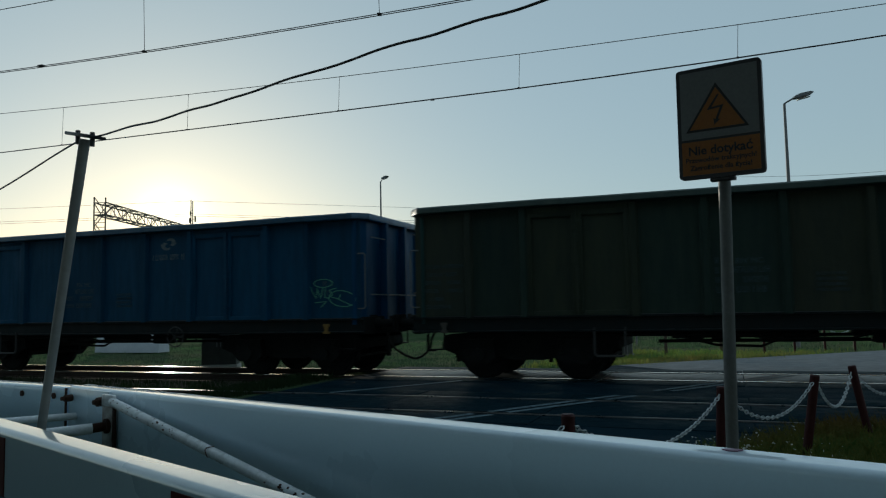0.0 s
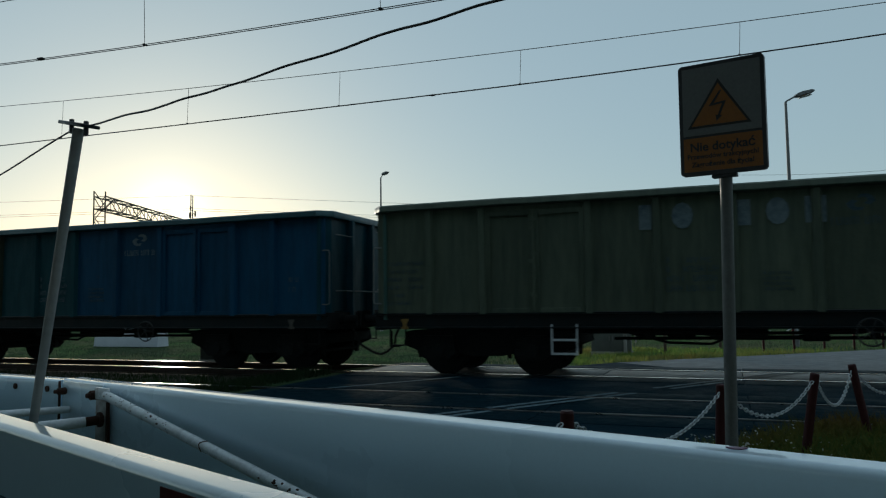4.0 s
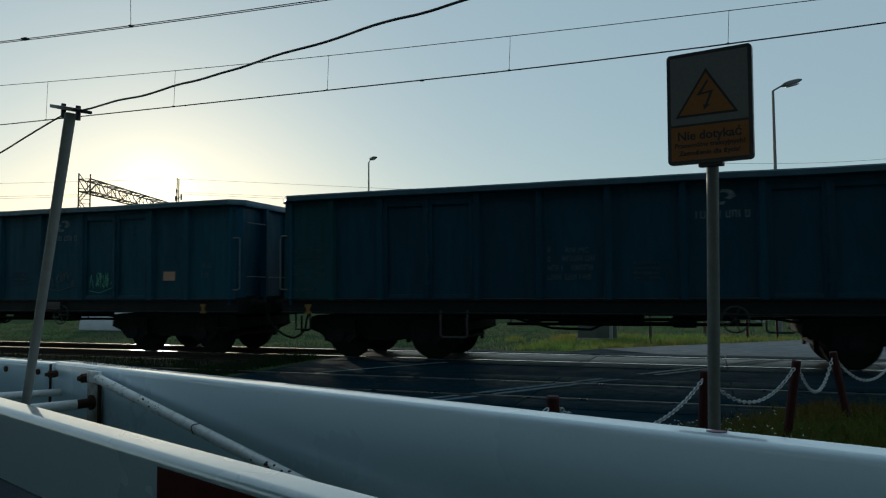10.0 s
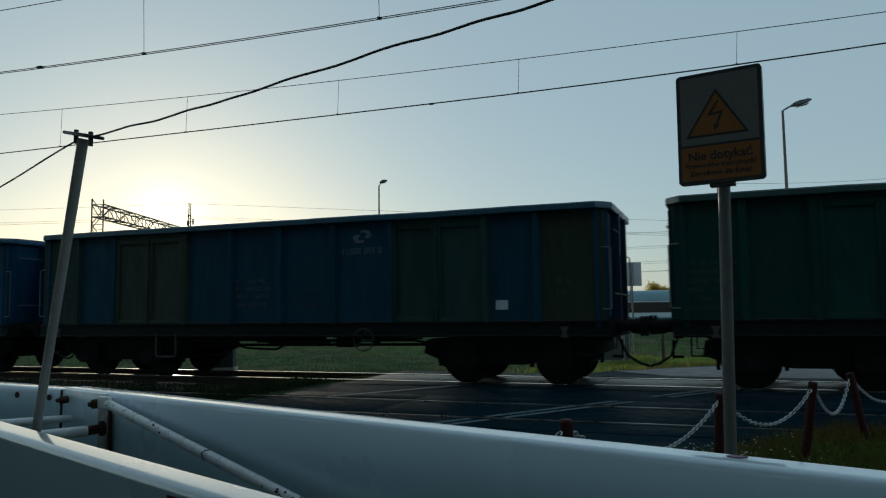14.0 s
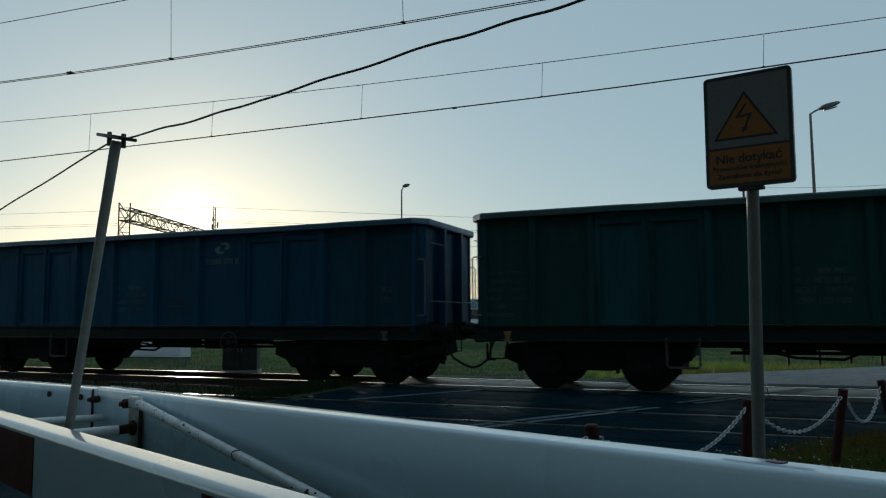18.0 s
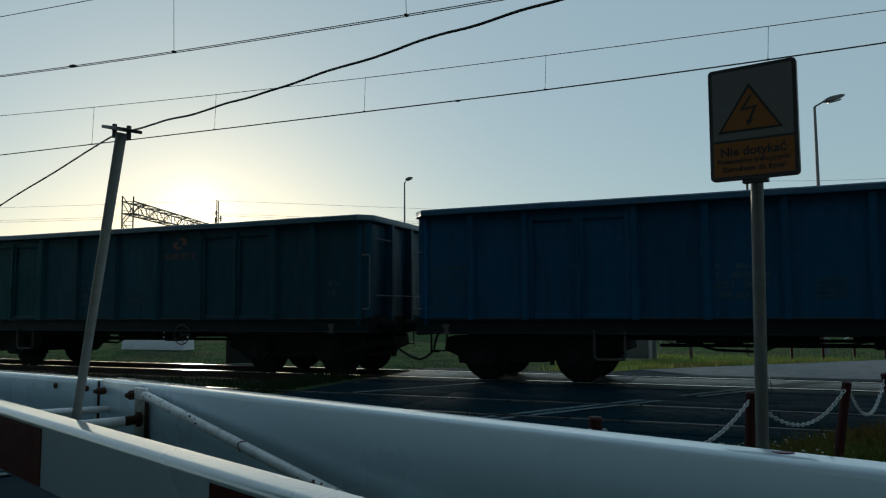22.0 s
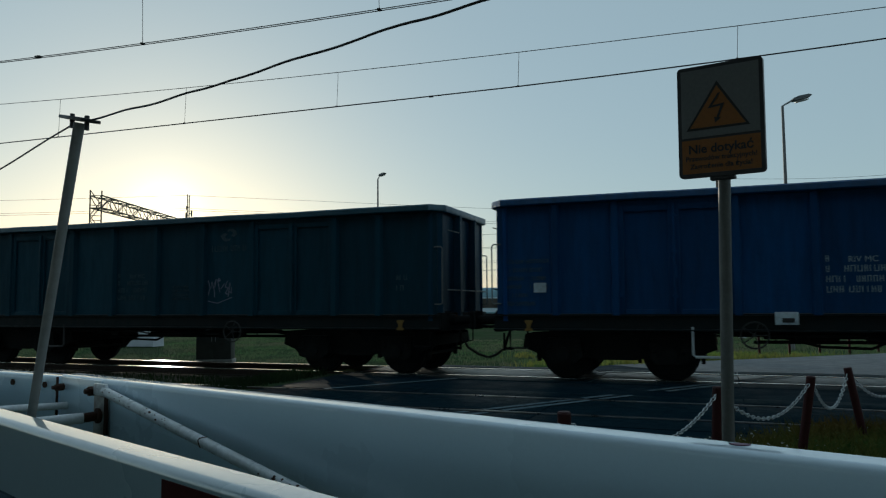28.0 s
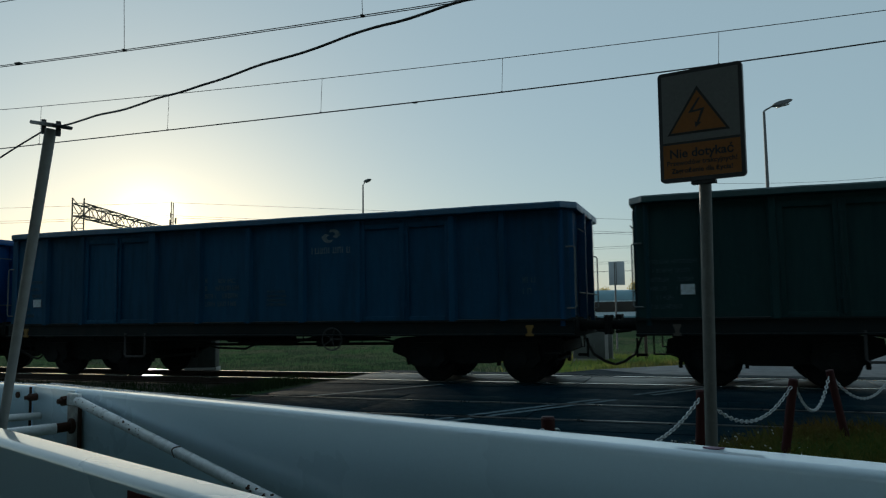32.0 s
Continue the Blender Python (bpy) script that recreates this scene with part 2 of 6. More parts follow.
PLATEORANGE = worn("card_buff", (0.4, 0.26, 0.18), 0.7, 0, (0.4, 0.25, 0.16), 14, 0.5)
# white with a blue cast that stands for skylight on the beams
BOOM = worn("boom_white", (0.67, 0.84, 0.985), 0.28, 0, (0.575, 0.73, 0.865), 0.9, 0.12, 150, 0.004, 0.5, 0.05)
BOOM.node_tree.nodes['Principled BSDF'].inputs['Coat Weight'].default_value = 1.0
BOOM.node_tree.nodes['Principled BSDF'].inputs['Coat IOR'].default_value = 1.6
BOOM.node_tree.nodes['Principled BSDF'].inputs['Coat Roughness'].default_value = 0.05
# the white paint darkened, standing for shade on the near beam
BOOMSHADED = worn("boom_greyed", (0.34, 0.47, 0.54), 0.3, 0, (0.25, 0.345, 0.395), 0.9, 0.3, 150, 0.004, 0.5, 0.06)
BOOMSHADED.node_tree.nodes['Principled BSDF'].inputs['Coat Weight'].default_value = 1.0
BOOMSHADED.node_tree.nodes['Principled BSDF'].inputs['Coat IOR'].default_value = 1.85
BOOMSHADED.node_tree.nodes['Principled BSDF'].inputs['Coat Roughness'].default_value = 0.05
BOOMRED = worn("boom_red", (0.05, 0.006, 0.006), 0.5, 0, (0.035, 0.005, 0.005), 6, 0.5, 120, 0.03, 0.1)
CHIPPED = worn("chipped_white_tube", (0.8, 0.85, 0.9), 0.3, 0, (0.66, 0.68, 0.68), 14, 0.5, 90, 0.1)
SPOT = worn("purple_spot", (0.16, 0.07, 0.13), 0.5, 0, (0.1, 0.05, 0.08), 60, 0.5)
STAINED = worn("rust_stained_white", (0.5, 0.5, 0.48), 0.5, 0, (0.11, 0.05, 0.025), 26, 0.95, 160, 0.1)
RUST = worn("rusty_iron", (0.06, 0.024, 0.014), 0.85, 0.1, (0.022, 0.012, 0.009), 25, 0.6, 160, 0.3)
GALV = worn("galvanised", (0.2, 0.2, 0.2), 0.6, 0.1, (0.14, 0.14, 0.14), 10, 0.6)
POSTGREY = worn("grey_post", (0.13, 0.137, 0.132), 0.6, 0.0, (0.09, 0.095, 0.09), 9, 0.6)
POSTRED = worn("post_red", (0.038, 0.005, 0.006), 0.55, 0, (0.03, 0.005, 0.005), 12, 0.6, spec=0.25)
CHAINS = worn("chain_steel", (0.45, 0.5, 0.54), 0.35, 0.2, (0.4, 0.39, 0.37), 30, 0.5)
SIGNBACKING = worn("sign_dark_edge", (0.02, 0.02, 0.024), 0.4, 0, (0.035, 0.035, 0.04), 8, 0.5)
# sign white and yellow darkened: the backlit face's shade is in their colour
BACKLITWHITE = worn("sign_white", (0.14, 0.146, 0.142), 0.45, 0, (0.13, 0.135, 0.13), 6, 0.4)
BACKLITYELLOW = worn("sign_yellow", (0.25, 0.088, 0.006), 0.45, 0, (0.21, 0.075, 0.006), 6, 0.4)
INK = worn("sign_black", (0.012, 0.012, 0.012), 0.5, 0, (0.02, 0.02, 0.02), 8, 0.4)
WIRE = worn("wire_dark", (0.05, 0.045, 0.045), 0.5, 0.6, (0.03, 0.03, 0.03), 10, 0.4)
CONCRETE = worn("concrete", (0.34, 0.33, 0.31), 0.8, 0, (0.22, 0.215, 0.2), 2.5, 0.6, 70, 0.3)
MASTGREY = worn("pale_mast", (0.29, 0.29, 0.285), 0.6, 0.0, (0.21, 0.21, 0.205), 14, 0.6)
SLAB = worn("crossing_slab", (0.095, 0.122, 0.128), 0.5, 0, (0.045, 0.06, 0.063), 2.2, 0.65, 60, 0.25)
# slabs that blend into the asphalt, with the same reflected darkness in their colour
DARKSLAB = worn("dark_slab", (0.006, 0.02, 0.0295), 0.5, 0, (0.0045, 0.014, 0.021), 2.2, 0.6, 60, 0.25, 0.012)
WHITEWALL = worn("whitewash", (0.55, 0.58, 0.62), 0.7, 0, (0.42, 0.45, 0.5), 2, 0.5)
CABINET = worn("cabinet_grey", (0.12, 0.13, 0.12), 0.6, 0, (0.08, 0.085, 0.08), 4, 0.5)
DARKCAB = worn("cabinet_dark", (0.03, 0.036, 0.034), 0.6, 0, (0.02, 0.023, 0.022), 4, 0.5)
COACHWHITE = worn("coach_white", (0.6, 0.7, 0.76), 0.4, 0, (0.5, 0.56, 0.62), 0.7, 0.5, 20, 0.03)
COACHTEAL = worn("coach_teal", (0.17, 0.3, 0.36), 0.4, 0, (0.13, 0.24, 0.29), 0.7, 0.5, 20, 0.03)
COACHBLUE = worn("coach_blue", (0.03, 0.08, 0.16), 0.5, 0, (0.02, 0.06, 0.12), 3, 0.5)
COACHDARK = worn("coach_glass", (0.035, 0.03, 0.028), 0.15, 0, (0.05, 0.045, 0.04), 1.5, 0.5, 20, 0.02)
LAMPGREY = worn("lamp_grey", (0.16, 0.165, 0.17), 0.5, 0.1, (0.11, 0.11, 0.115), 6, 0.5)
LENS = worn("lamp_lens", (0.24, 0.24, 0.23), 0.2, 0, (0.4, 0.4, 0.38), 6, 0.4)
BARK = worn("bark", (0.1, 0.075, 0.055), 0.9, 0, (0.06, 0.045, 0.035), 8, 0.6, 40, 0.6)
BROWNSTEEL = worn("brown_steel", (0.05, 0.033, 0.022), 0.75, 0.0, (0.03, 0.02, 0.014), 3, 0.6)
LATTICE = worn("lattice_steel", (0.16, 0.13, 0.1), 0.7, 0.2, (0.1, 0.075, 0.055), 3, 0.6)


def leafy(name, a, b, c, glow=0.55):
    n = Nodes(name)
    geo = n.t.nodes.new("ShaderNodeNewGeometry")
    col = n.mix(n.ramp(geo.outputs["Random Per Island"], 0.2, 0.8), a, b)
    col = n.mix(n.ramp(n.noise(0.35, 3), 0.42, 0.62), col, c)
    n.finish(col, 0.7, 0, 0.12)
    tr = n.t.nodes.new("ShaderNodeBsdfTranslucent")
    n.link(col, tr.inputs["Color"])
    ms = n.t.nodes.new("ShaderNodeMixShader")
    ms.inputs[0].default_value = glow
    n.link(n.b.outputs[0], ms.inputs[1])
    n.link(tr.outputs[0], ms.inputs[2])
    n.link(ms.outputs[0], n.t.nodes["Material Output"].inputs["Surface"])
    return n.m


AUTUMN = leafy("autumn_leaves", (0.95, 0.42, 0.03), (0.95, 0.55, 0.05), (0.8, 0.27, 0.02), 0.88)
OLIVE = leafy("olive_leaves", (0.5, 0.42, 0.1), (0.6, 0.4, 0.08), (0.36, 0.32, 0.08), 0.8)
VERGE = leafy("verge_blades", (0.08, 0.165, 0.07), (0.125, 0.19, 0.09), (0.15, 0.165, 0.11), 0.4)
BLADE = leafy("grass_blades", (0.045, 0.1, 0.022), (0.075, 0.11, 0.025), (0.075, 0.085, 0.022), 0.35)
DARKLEAF = leafy("shaded_leaves", (0.015, 0.036, 0.014), (0.025, 0.045, 0.016), (0.02, 0.032, 0.013), 0.25)
# lighter than VERGE: low sun through the blades is put into the colour
SUNLIT_TUFT = leafy("bright_tufts", (0.14, 0.25, 0.06), (0.21, 0.29, 0.065), (0.26, 0.23, 0.07), 0.55)
WEED = leafy("weed_leaves", (0.07, 0.115, 0.028), (0.13, 0.14, 0.032), (0.13, 0.085, 0.025))
PETAL = leafy("petals", (0.6, 0.6, 0.55), (0.5, 0.5, 0.44), (0.45, 0.45, 0.4))


def earth_material():
    n = Nodes("earth")
    big, mid = n.noise(0.25, 5), n.noise(2.5, 6)
    c = n.mix(n.ramp(big, 0.4, 0.62), (0.04, 0.072, 0.034), (0.064, 0.082, 0.05))
    c = n.mix(n.ramp(mid, 0.35, 0.7), c, n.mix(0.5, c, (0.03, 0.04, 0.022)))
    n.bump(n.noise(30, 5), 0.6, 0.03)
    return n.finish(c, 0.95, 0, 0.0)


def asphalt_material():
    n = Nodes("asphalt")
    patch = n.ramp(n.noise(0.5, 4), 0.4, 0.65)
    stone = n.noise(140, 3)
    # blue-black: the dark train's reflection is put into the base colour
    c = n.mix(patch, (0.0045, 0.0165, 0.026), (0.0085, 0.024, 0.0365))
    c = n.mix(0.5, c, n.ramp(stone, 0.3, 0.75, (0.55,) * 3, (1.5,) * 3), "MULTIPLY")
    n.bump(stone, 0.35, 0.006)
    return n.finish(c, n.ramp(n.noise(1.5, 4), 0.35, 0.7, (0.5,) * 3, (0.7,) * 3), 0, 0.01)


def ballast_material():
    n = Nodes("ballast")
    v = n.add("ShaderNodeTexVoronoi", Scale=22.0)
    n.link(n.co, v.inputs["Vector"])
    c = n.mix(n.ramp(v.outputs["Color"], 0.1, 0.9), (0.06, 0.05, 0.042), (0.15, 0.13, 0.11))
    n.bump(v.outputs["Distance"], 0.8, 0.04)
    return n.finish(c, 0.9, 0, 0.3)


def worn_line_material():
    n = Nodes("road_paint")
    return n.finish(n.mix(n.ramp(n.noise(9, 6, 0.7), 0.5, 0.64), (0.12, 0.17, 0.2), (0.018, 0.032, 0.042)), 0.7, 0, 0.1)


# the same road made paler: sky sheen at a grazing view, put into colour
SHEENASPHALT = worn("old_asphalt", (0.075, 0.088, 0.1), 0.6, 0, (0.045, 0.055, 0.064), 1.4, 0.6, 120, 0.3, 0.4, 0.5)
EARTH, ASPHALT, BALLAST, ROADLINE = earth_material(), asphalt_material(), ballast_material(), worn_line_material()
# ---------------------------------------------------------------- the setting
TRACK_FAR, TRACK_NEAR, GAUGE = 14.38, 9.88, 0.75     # centre lines in y, half the rail spacing
ROAD_AZ = radians(33.0)
RD = Vector((math.sin(ROAD_AZ), math.cos(ROAD_AZ), 0))      # along the road
RN = Vector((math.cos(ROAD_AZ), -math.sin(ROAD_AZ), 0))     # across it, to the right
ROAD_L, ROAD_R = -11.2, -3.4


def road_at(n, s, z=0.0):
    p = RN * n + RD * s
    return (p.x, p.y, z)


BEND = Vector((-2.315, 17.0, 0))          # beyond the tracks the road turns to the right
BEND_AZ = radians(47.0)
RD2 = Vector((math.sin(BEND_AZ), math.cos(BEND_AZ), 0))
RN2 = Vector((math.cos(BEND_AZ), -math.sin(BEND_AZ), 0))
BEND_IN = BEND + (RN + RN2) * ((ROAD_R - ROAD_L) / (1 + RN.dot(RN2)))


def beside_road(x, y):
    """How far a point lies to the left of the road's left edge, and to the right of its right edge."""
    n, n2 = x * RN.x + y * RN.y, (x - BEND.x) * RN2.x + (y - BEND.y) * RN2.y
    return max(ROAD_L - n, -n2), min(n - ROAD_R, n2 - (ROAD_R - ROAD_L))


def ground_z(x, y):
    left, right = beside_road(x, y)
    out = max(left, right - 5.5, 0.0)
    if 8.0 < y < 16.3:
        out = min(out, max(-7.6 - x, x - 6.5, 0.0))
    w = max(0.0, 1.0 - out / 1.6)
    w = w * w * (3 - 2 * w)
    z = -0.25 + 0.215 * w
    if w < 0.98 and not 7.0 < y < 17.5:
        z += 0.05 * (noise.noise((x * 0.35, y * 0.35, 0)) + 0.4 * noise.noise((x * 1.3, y * 1.3, 3))) * (1 - w)
    return z


def ground_sheet():
    xs = [-4000, -900, -300, -140, -90] + [-60 + 0.75 * i for i in range(126)] + [60, 140, 300, 900, 4000]
    ys = [-4000, -700, -200, -60, -25, -12] + [-6 + 0.6 * i for i in range(96)] + [70, 100, 160, 300, 900, 4000]
    verts = [(x, y, ground_z(x, y)) for y in ys for x in xs]
    w = len(xs)
    faces = [(j * w + i, j * w + i + 1, (j + 1) * w + i + 1, (j + 1) * w + i) for j in range(len(ys) - 1) for i in range(w - 1)]
    me = raw("ground", verts, faces, EARTH)
    for p in me.polygons:
        p.use_smooth = True
    return tagged(new("ground", me), "rough ground of dry grass and soil", "ground", kind="structure")


ground = ground_sheet()


def strip(bm, n0, n1, s0, s1, z):
    bm.faces.new([bm.verts.new(road_at(*q, z)) for q in ((n0, s0), (n1, s0), (n1, s1), (n0, s1))])


bm = bmesh.new()
far_l, far_r = BEND + RD2 * 160, BEND_IN + RD2 * 160
prism(bm, [road_at(ROAD_L, -40)[:2], road_at(ROAD_R, -40)[:2], BEND_IN[:2], BEND[:2]], -0.06, -0.012, "z")
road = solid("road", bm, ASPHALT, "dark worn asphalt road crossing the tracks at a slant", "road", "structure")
bm = bmesh.new()
prism(bm, [BEND_IN[:2], far_r[:2], far_l[:2], BEND[:2]], -0.06, -0.0125, "z")
far_road = solid("far_road", bm, SHEENASPHALT, "pale worn road surface beyond the tracks", "road", "structure")
bm = bmesh.new()
prism(bm, [(-7.1, 8.25), (6.2, 8.25), (6.2, 16.0), (-7.1, 16.0)], -0.07, -0.016, "z")
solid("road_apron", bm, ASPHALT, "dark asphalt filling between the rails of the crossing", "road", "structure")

# painted lines
def painted(n0, n1, runs):
    for s0, s1 in runs:
        b = bmesh.new()
        strip(b, n0, n1, s0, s1, 0.0035)
        part("painted_line", b, ROADLINE, road, "worn white painted line")


def s_of(n, y):
    return (y - RN.y * n) / RD.y


painted(-10.95, -10.83, [(s_of(-10.95, 10.75), s_of(-10.95, 13.0))])
for n0 in (-7.47, -7.26):
    painted(n0, n0 + 0.11, [(s_of(n0, 3.0), s_of(n0, 8.25)), (s_of(n0, 8.25), s_of(n0, 9.0)), (s_of(n0, 9.22), s_of(n0, 10.55)), (s_of(n0, 10.75), s_of(n0, 11.3)), (s_of(n0, 12.0), s_of(n0, 13.5)), (s_of(n0, 13.8), s_of(n0, 15.0))])
painted(-3.5, -3.38, [(s_of(-3.4, 4.0), s_of(-3.4, 8.2))])


def rail_mesh(length):
    b = bmesh.new()
    side = [(-0.07, -0.15), (0.07, -0.15), (0.07, -0.135), (0.012, -0.12), (0.012, -0.045), (0.034, -0.035), (0.034, -0.012), (-0.034, -0.012), (-0.034, -0.035), (-0.012, -0.045), (-0.012, -0.12), (-0.07, -0.135)]
    prism(b, side, -length, length, "x")
    me = mesh_of("rail", b, RAILSIDE)
    h = bmesh.new()
    prism(h, [(-0.036, -0.012), (0.036, -0.012), (0.036, 0.001), (0.034, 0.003), (-0.034, 0.003), (-0.036, 0.001)], -length, length, "x")
    return me, mesh_of("rail_head", h, RAILHEAD)


RAIL, HEAD = rail_mesh(230)
RAIL.shade_flat()
HEAD.shade_flat()


def slab_mesh(w, material):
    return mesh_of("crossing_slab", box(bmesh.new(), (0, 0, -0.03), (2.38, w, 0.052), bevel=0.008), material)


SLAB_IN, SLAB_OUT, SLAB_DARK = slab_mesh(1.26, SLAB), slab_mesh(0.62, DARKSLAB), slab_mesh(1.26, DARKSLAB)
tracks = []
for name, yc in (("track_near", TRACK_NEAR), ("track_far", TRACK_FAR)):
    tr = thing(name, (0, yc, 0), "railway track with polished rail heads on ballast", "railway track", kind="structure")
    tracks.append(tr)
    for sy in (-1, 1):
        ra = part("rail", RAIL, None, tr, "rust-sided steel rail")
        ra.location = (0, sy * GAUGE, 0)
        hd = part("rail_head", HEAD, None, ra, "polished running surface" if yc > 12 else "dull worn running surface")
        if yc < 12:
            hd.material_slots[0].link = "OBJECT"
            hd.material_slots[0].material = RAILDULL
        part("groove_strip", prism(bmesh.new(), [(sy * GAUGE - 0.11, -0.02), (sy * GAUGE + 0.11, -0.02), (sy * GAUGE + 0.11, -0.013), (sy * GAUGE - 0.11, -0.013)], -7.05, 6.15, "x"), BLACKISH, tr, "dark rubber filling beside the rail")
    for k in range(5):
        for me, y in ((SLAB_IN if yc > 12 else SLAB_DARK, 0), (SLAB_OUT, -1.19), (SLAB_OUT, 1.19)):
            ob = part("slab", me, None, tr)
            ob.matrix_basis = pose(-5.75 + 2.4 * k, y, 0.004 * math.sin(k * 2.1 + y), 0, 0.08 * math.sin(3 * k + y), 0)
bm = bmesh.new()
for x0, x1 in ((-230, -7.12), (6.3, 230)):
    for yc in (TRACK_NEAR, TRACK_FAR):
        prism(bm, [(yc - 2.1, -0.36), (yc + 2.1, -0.36), (yc + 1.65, -0.17), (yc - 1.65, -0.17)], x0, x1, "x")
ballast = solid("ballast", bm, BALLAST, "dark oily stone ballast under the rails", "ballast", "structure")

# ---------------------------------------------------------------- wagons
W_LEN, W_HALF, W_TOP, W_FLOOR = 13.1, 1.42, 3.2, 1.16
# centres of plain panels and doors along a side, from the left end
D_W = 1.9
EDGES = [0.1, 1.18, 2.22, 4.15, 5.3, 6.5, 7.73, 8.95, 10.85, 11.8, 13.0]


def post_mesh():
    b = bmesh.new()
    prism(b, [(-0.085, 0.0), (0.085, 0.0), (0.05, -0.085), (-0.05, -0.085)], W_FLOOR - 0.02, W_TOP - 0.1, "z")
    return mesh_of("post", b, PAINT)


def panel_mesh(w):
    b = bmesh.new()
    box(b, (0, 0, (W_FLOOR + W_TOP) / 2), (w - 0.02, 0.02, W_TOP - W_FLOOR - 0.02))
    return mesh_of("panel", b, PAINT)


def leaf_mesh():
    """One leaf of a double door, with its raised frame."""
    b = bmesh.new()
    w, z0, z1 = D_W / 2 - 0.05, W_FLOOR - 0.02, W_TOP - 0.2
    box(b, (0, 0, (z0 + z1) / 2), (w, 0.02, z1 - z0))
    for x in (-w / 2 + 0.045, w / 2 - 0.045):
        box(b, (x, -0.03, (z0 + z1) / 2), (0.09, 0.05, z1 - z0), bevel=0.012)
    for z in (z0 + 0.05, z1 - 0.05):
        box(b, (0, -0.028, z), (w - 0.18, 0.046, 0.1), bevel=0.012)
    for z in (z0 + 0.35, (z0 + z1) / 2, z1 - 0.35):
        box(b, (-w / 2 - 0.02, -0.045, z), (0.12, 0.035, 0.07), bevel=0.008)
    return mesh_of("door_leaf", b, PAINT)


def lock_mesh():
    b = bmesh.new()
    rod(b, (0, -0.075, W_FLOOR + 0.05), (0, -0.075, W_TOP - 0.2), 0.02, 8)
    tube(b, [(0, -0.08, 2.0), (0.03, -0.12, 1.95), (0.04, -0.13, 1.75)], 0.014, 6)
    for z in (1.45, 2.2, 2.8):
        box(b, (0, -0.06, z), (0.09, 0.05, 0.05), bevel=0.006)
    return mesh_of("locking_bar", b, PAINT)


CUT = 0.18      # the corners of the body are cut off slantwise
RIM = [(-0.09, -0.12), (0.05, -0.12), (0.065, -0.09), (0.065, -0.005), (0.045, 0.015), (-0.1, 0.015), (-0.125, -0.01), (-0.125, -0.095)]


def rim_mesh():
    """Top rail of a side, a little dented by grab loaders, turning in at both corners."""
    b = bmesh.new()
    n, rows = 26, []
    stops = [(0.05, CUT + 0.02, 0.5)] + [(CUT + 0.04 + (W_LEN - 2 * CUT - 0.08) * i / n, 0.0, 0.0) for i in range(n + 1)] + [(W_LEN - 0.03, CUT + 0.02, -0.5)]
    for i, (x, y, sk) in enumerate(stops):
        inner = 1 < i < n + 1
        dz = 0.011 * noise.noise((x * 0.55, 7.3, 0)) + 0.007 * noise.noise((x * 1.7, 2.2, 0)) if inner else 0
        dy = 0.03 * noise.noise((x * 0.6, 1.1, 4)) if inner else 0
        rows.append([b.verts.new((x + u * sk, y + u * (0.4 if sk else 1) + dy, W_TOP + w + dz)) for u, w in RIM])
    for r, q in zip(rows, rows[1:]):
        for k in range(len(RIM)):
            b.faces.new((r[k], q[k], q[(k + 1) % len(RIM)], r[(k + 1) % len(RIM)]))
    b.faces.new(rows[0])
    b.faces.new(rows[-1][::-1])
    bmesh.ops.recalc_face_normals(b, faces=b.faces)
    return mesh_of("top_rim", b, RIMPAINT)


def wheelset_mesh():
    b = bmesh.new()
    for s in (-1, 1):
        ring = [(0.06, 0.08), (0.43, 0.08), (0.455, 0.06), (0.46, -0.03), (0.485, -0.055), (0.485, -0.075), (0.4, -0.075), (0.37, -0.01), (0.14, 0.02), (0.14, -0.06), (0.06, -0.06)]
        seg, rows = 28, []
        for i in range(seg):
            a = 2 * math.pi * i / seg
            rows.append([b.verts.new((r * math.cos(a), s * (0.735 + y), r * math.sin(a))) for r, y in ring])
        for i in range(seg):
            r, q = rows[i], rows[(i + 1) % seg]
            for k in range(len(ring)):
                b.faces.new((r[k], q[k], q[(k + 1) % len(ring)], r[(k + 1) % len(ring)]))
        for k in range(4):
            a = math.pi / 2 * k
            box(b, (0.27 * math.cos(a), s * 0.78, 0.27 * math.sin(a)), (0.05, 0.02, 0.05))
    rod(b, (0, -1.0, 0), (0, 1.0, 0), 0.075, 12)
    bmesh.ops.recalc_face_normals(b, faces=b.faces)
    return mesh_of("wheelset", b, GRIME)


def side_frame_mesh():
    b = bmesh.new()
    out = [(-1.66, 0.56), (-1.62, 0.8), (-1.46, 0.84), (-0.62, 0.88), (-0.3, 0.92), (0.3, 0.92), (0.62, 0.88), (1.46, 0.84), (1.62, 0.8), (1.66, 0.56), (1.4, 0.46), (1.24, 0.3), (0.66, 0.3), (0.52, 0.4), (0.3, 0.36), (-0.3, 0.36), (-0.52, 0.4), (-0.66, 0.3), (-1.24, 0.3), (-1.4, 0.46)]
    prism(b, out, -0.05, 0.05, "y")
    for x in (-0.9, 0.9):
        prism(b, [(x - 0.34, 0.42), (x - 0.2, 0.3), (x + 0.2, 0.3), (x + 0.34, 0.42), (x + 0.3, 0.74), (x - 0.3, 0.74)], -0.19, -0.05, "y")
        rod(b, (x, -0.24, 0.46), (x, -0.18, 0.46), 0.12, 14)
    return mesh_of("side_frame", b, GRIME)


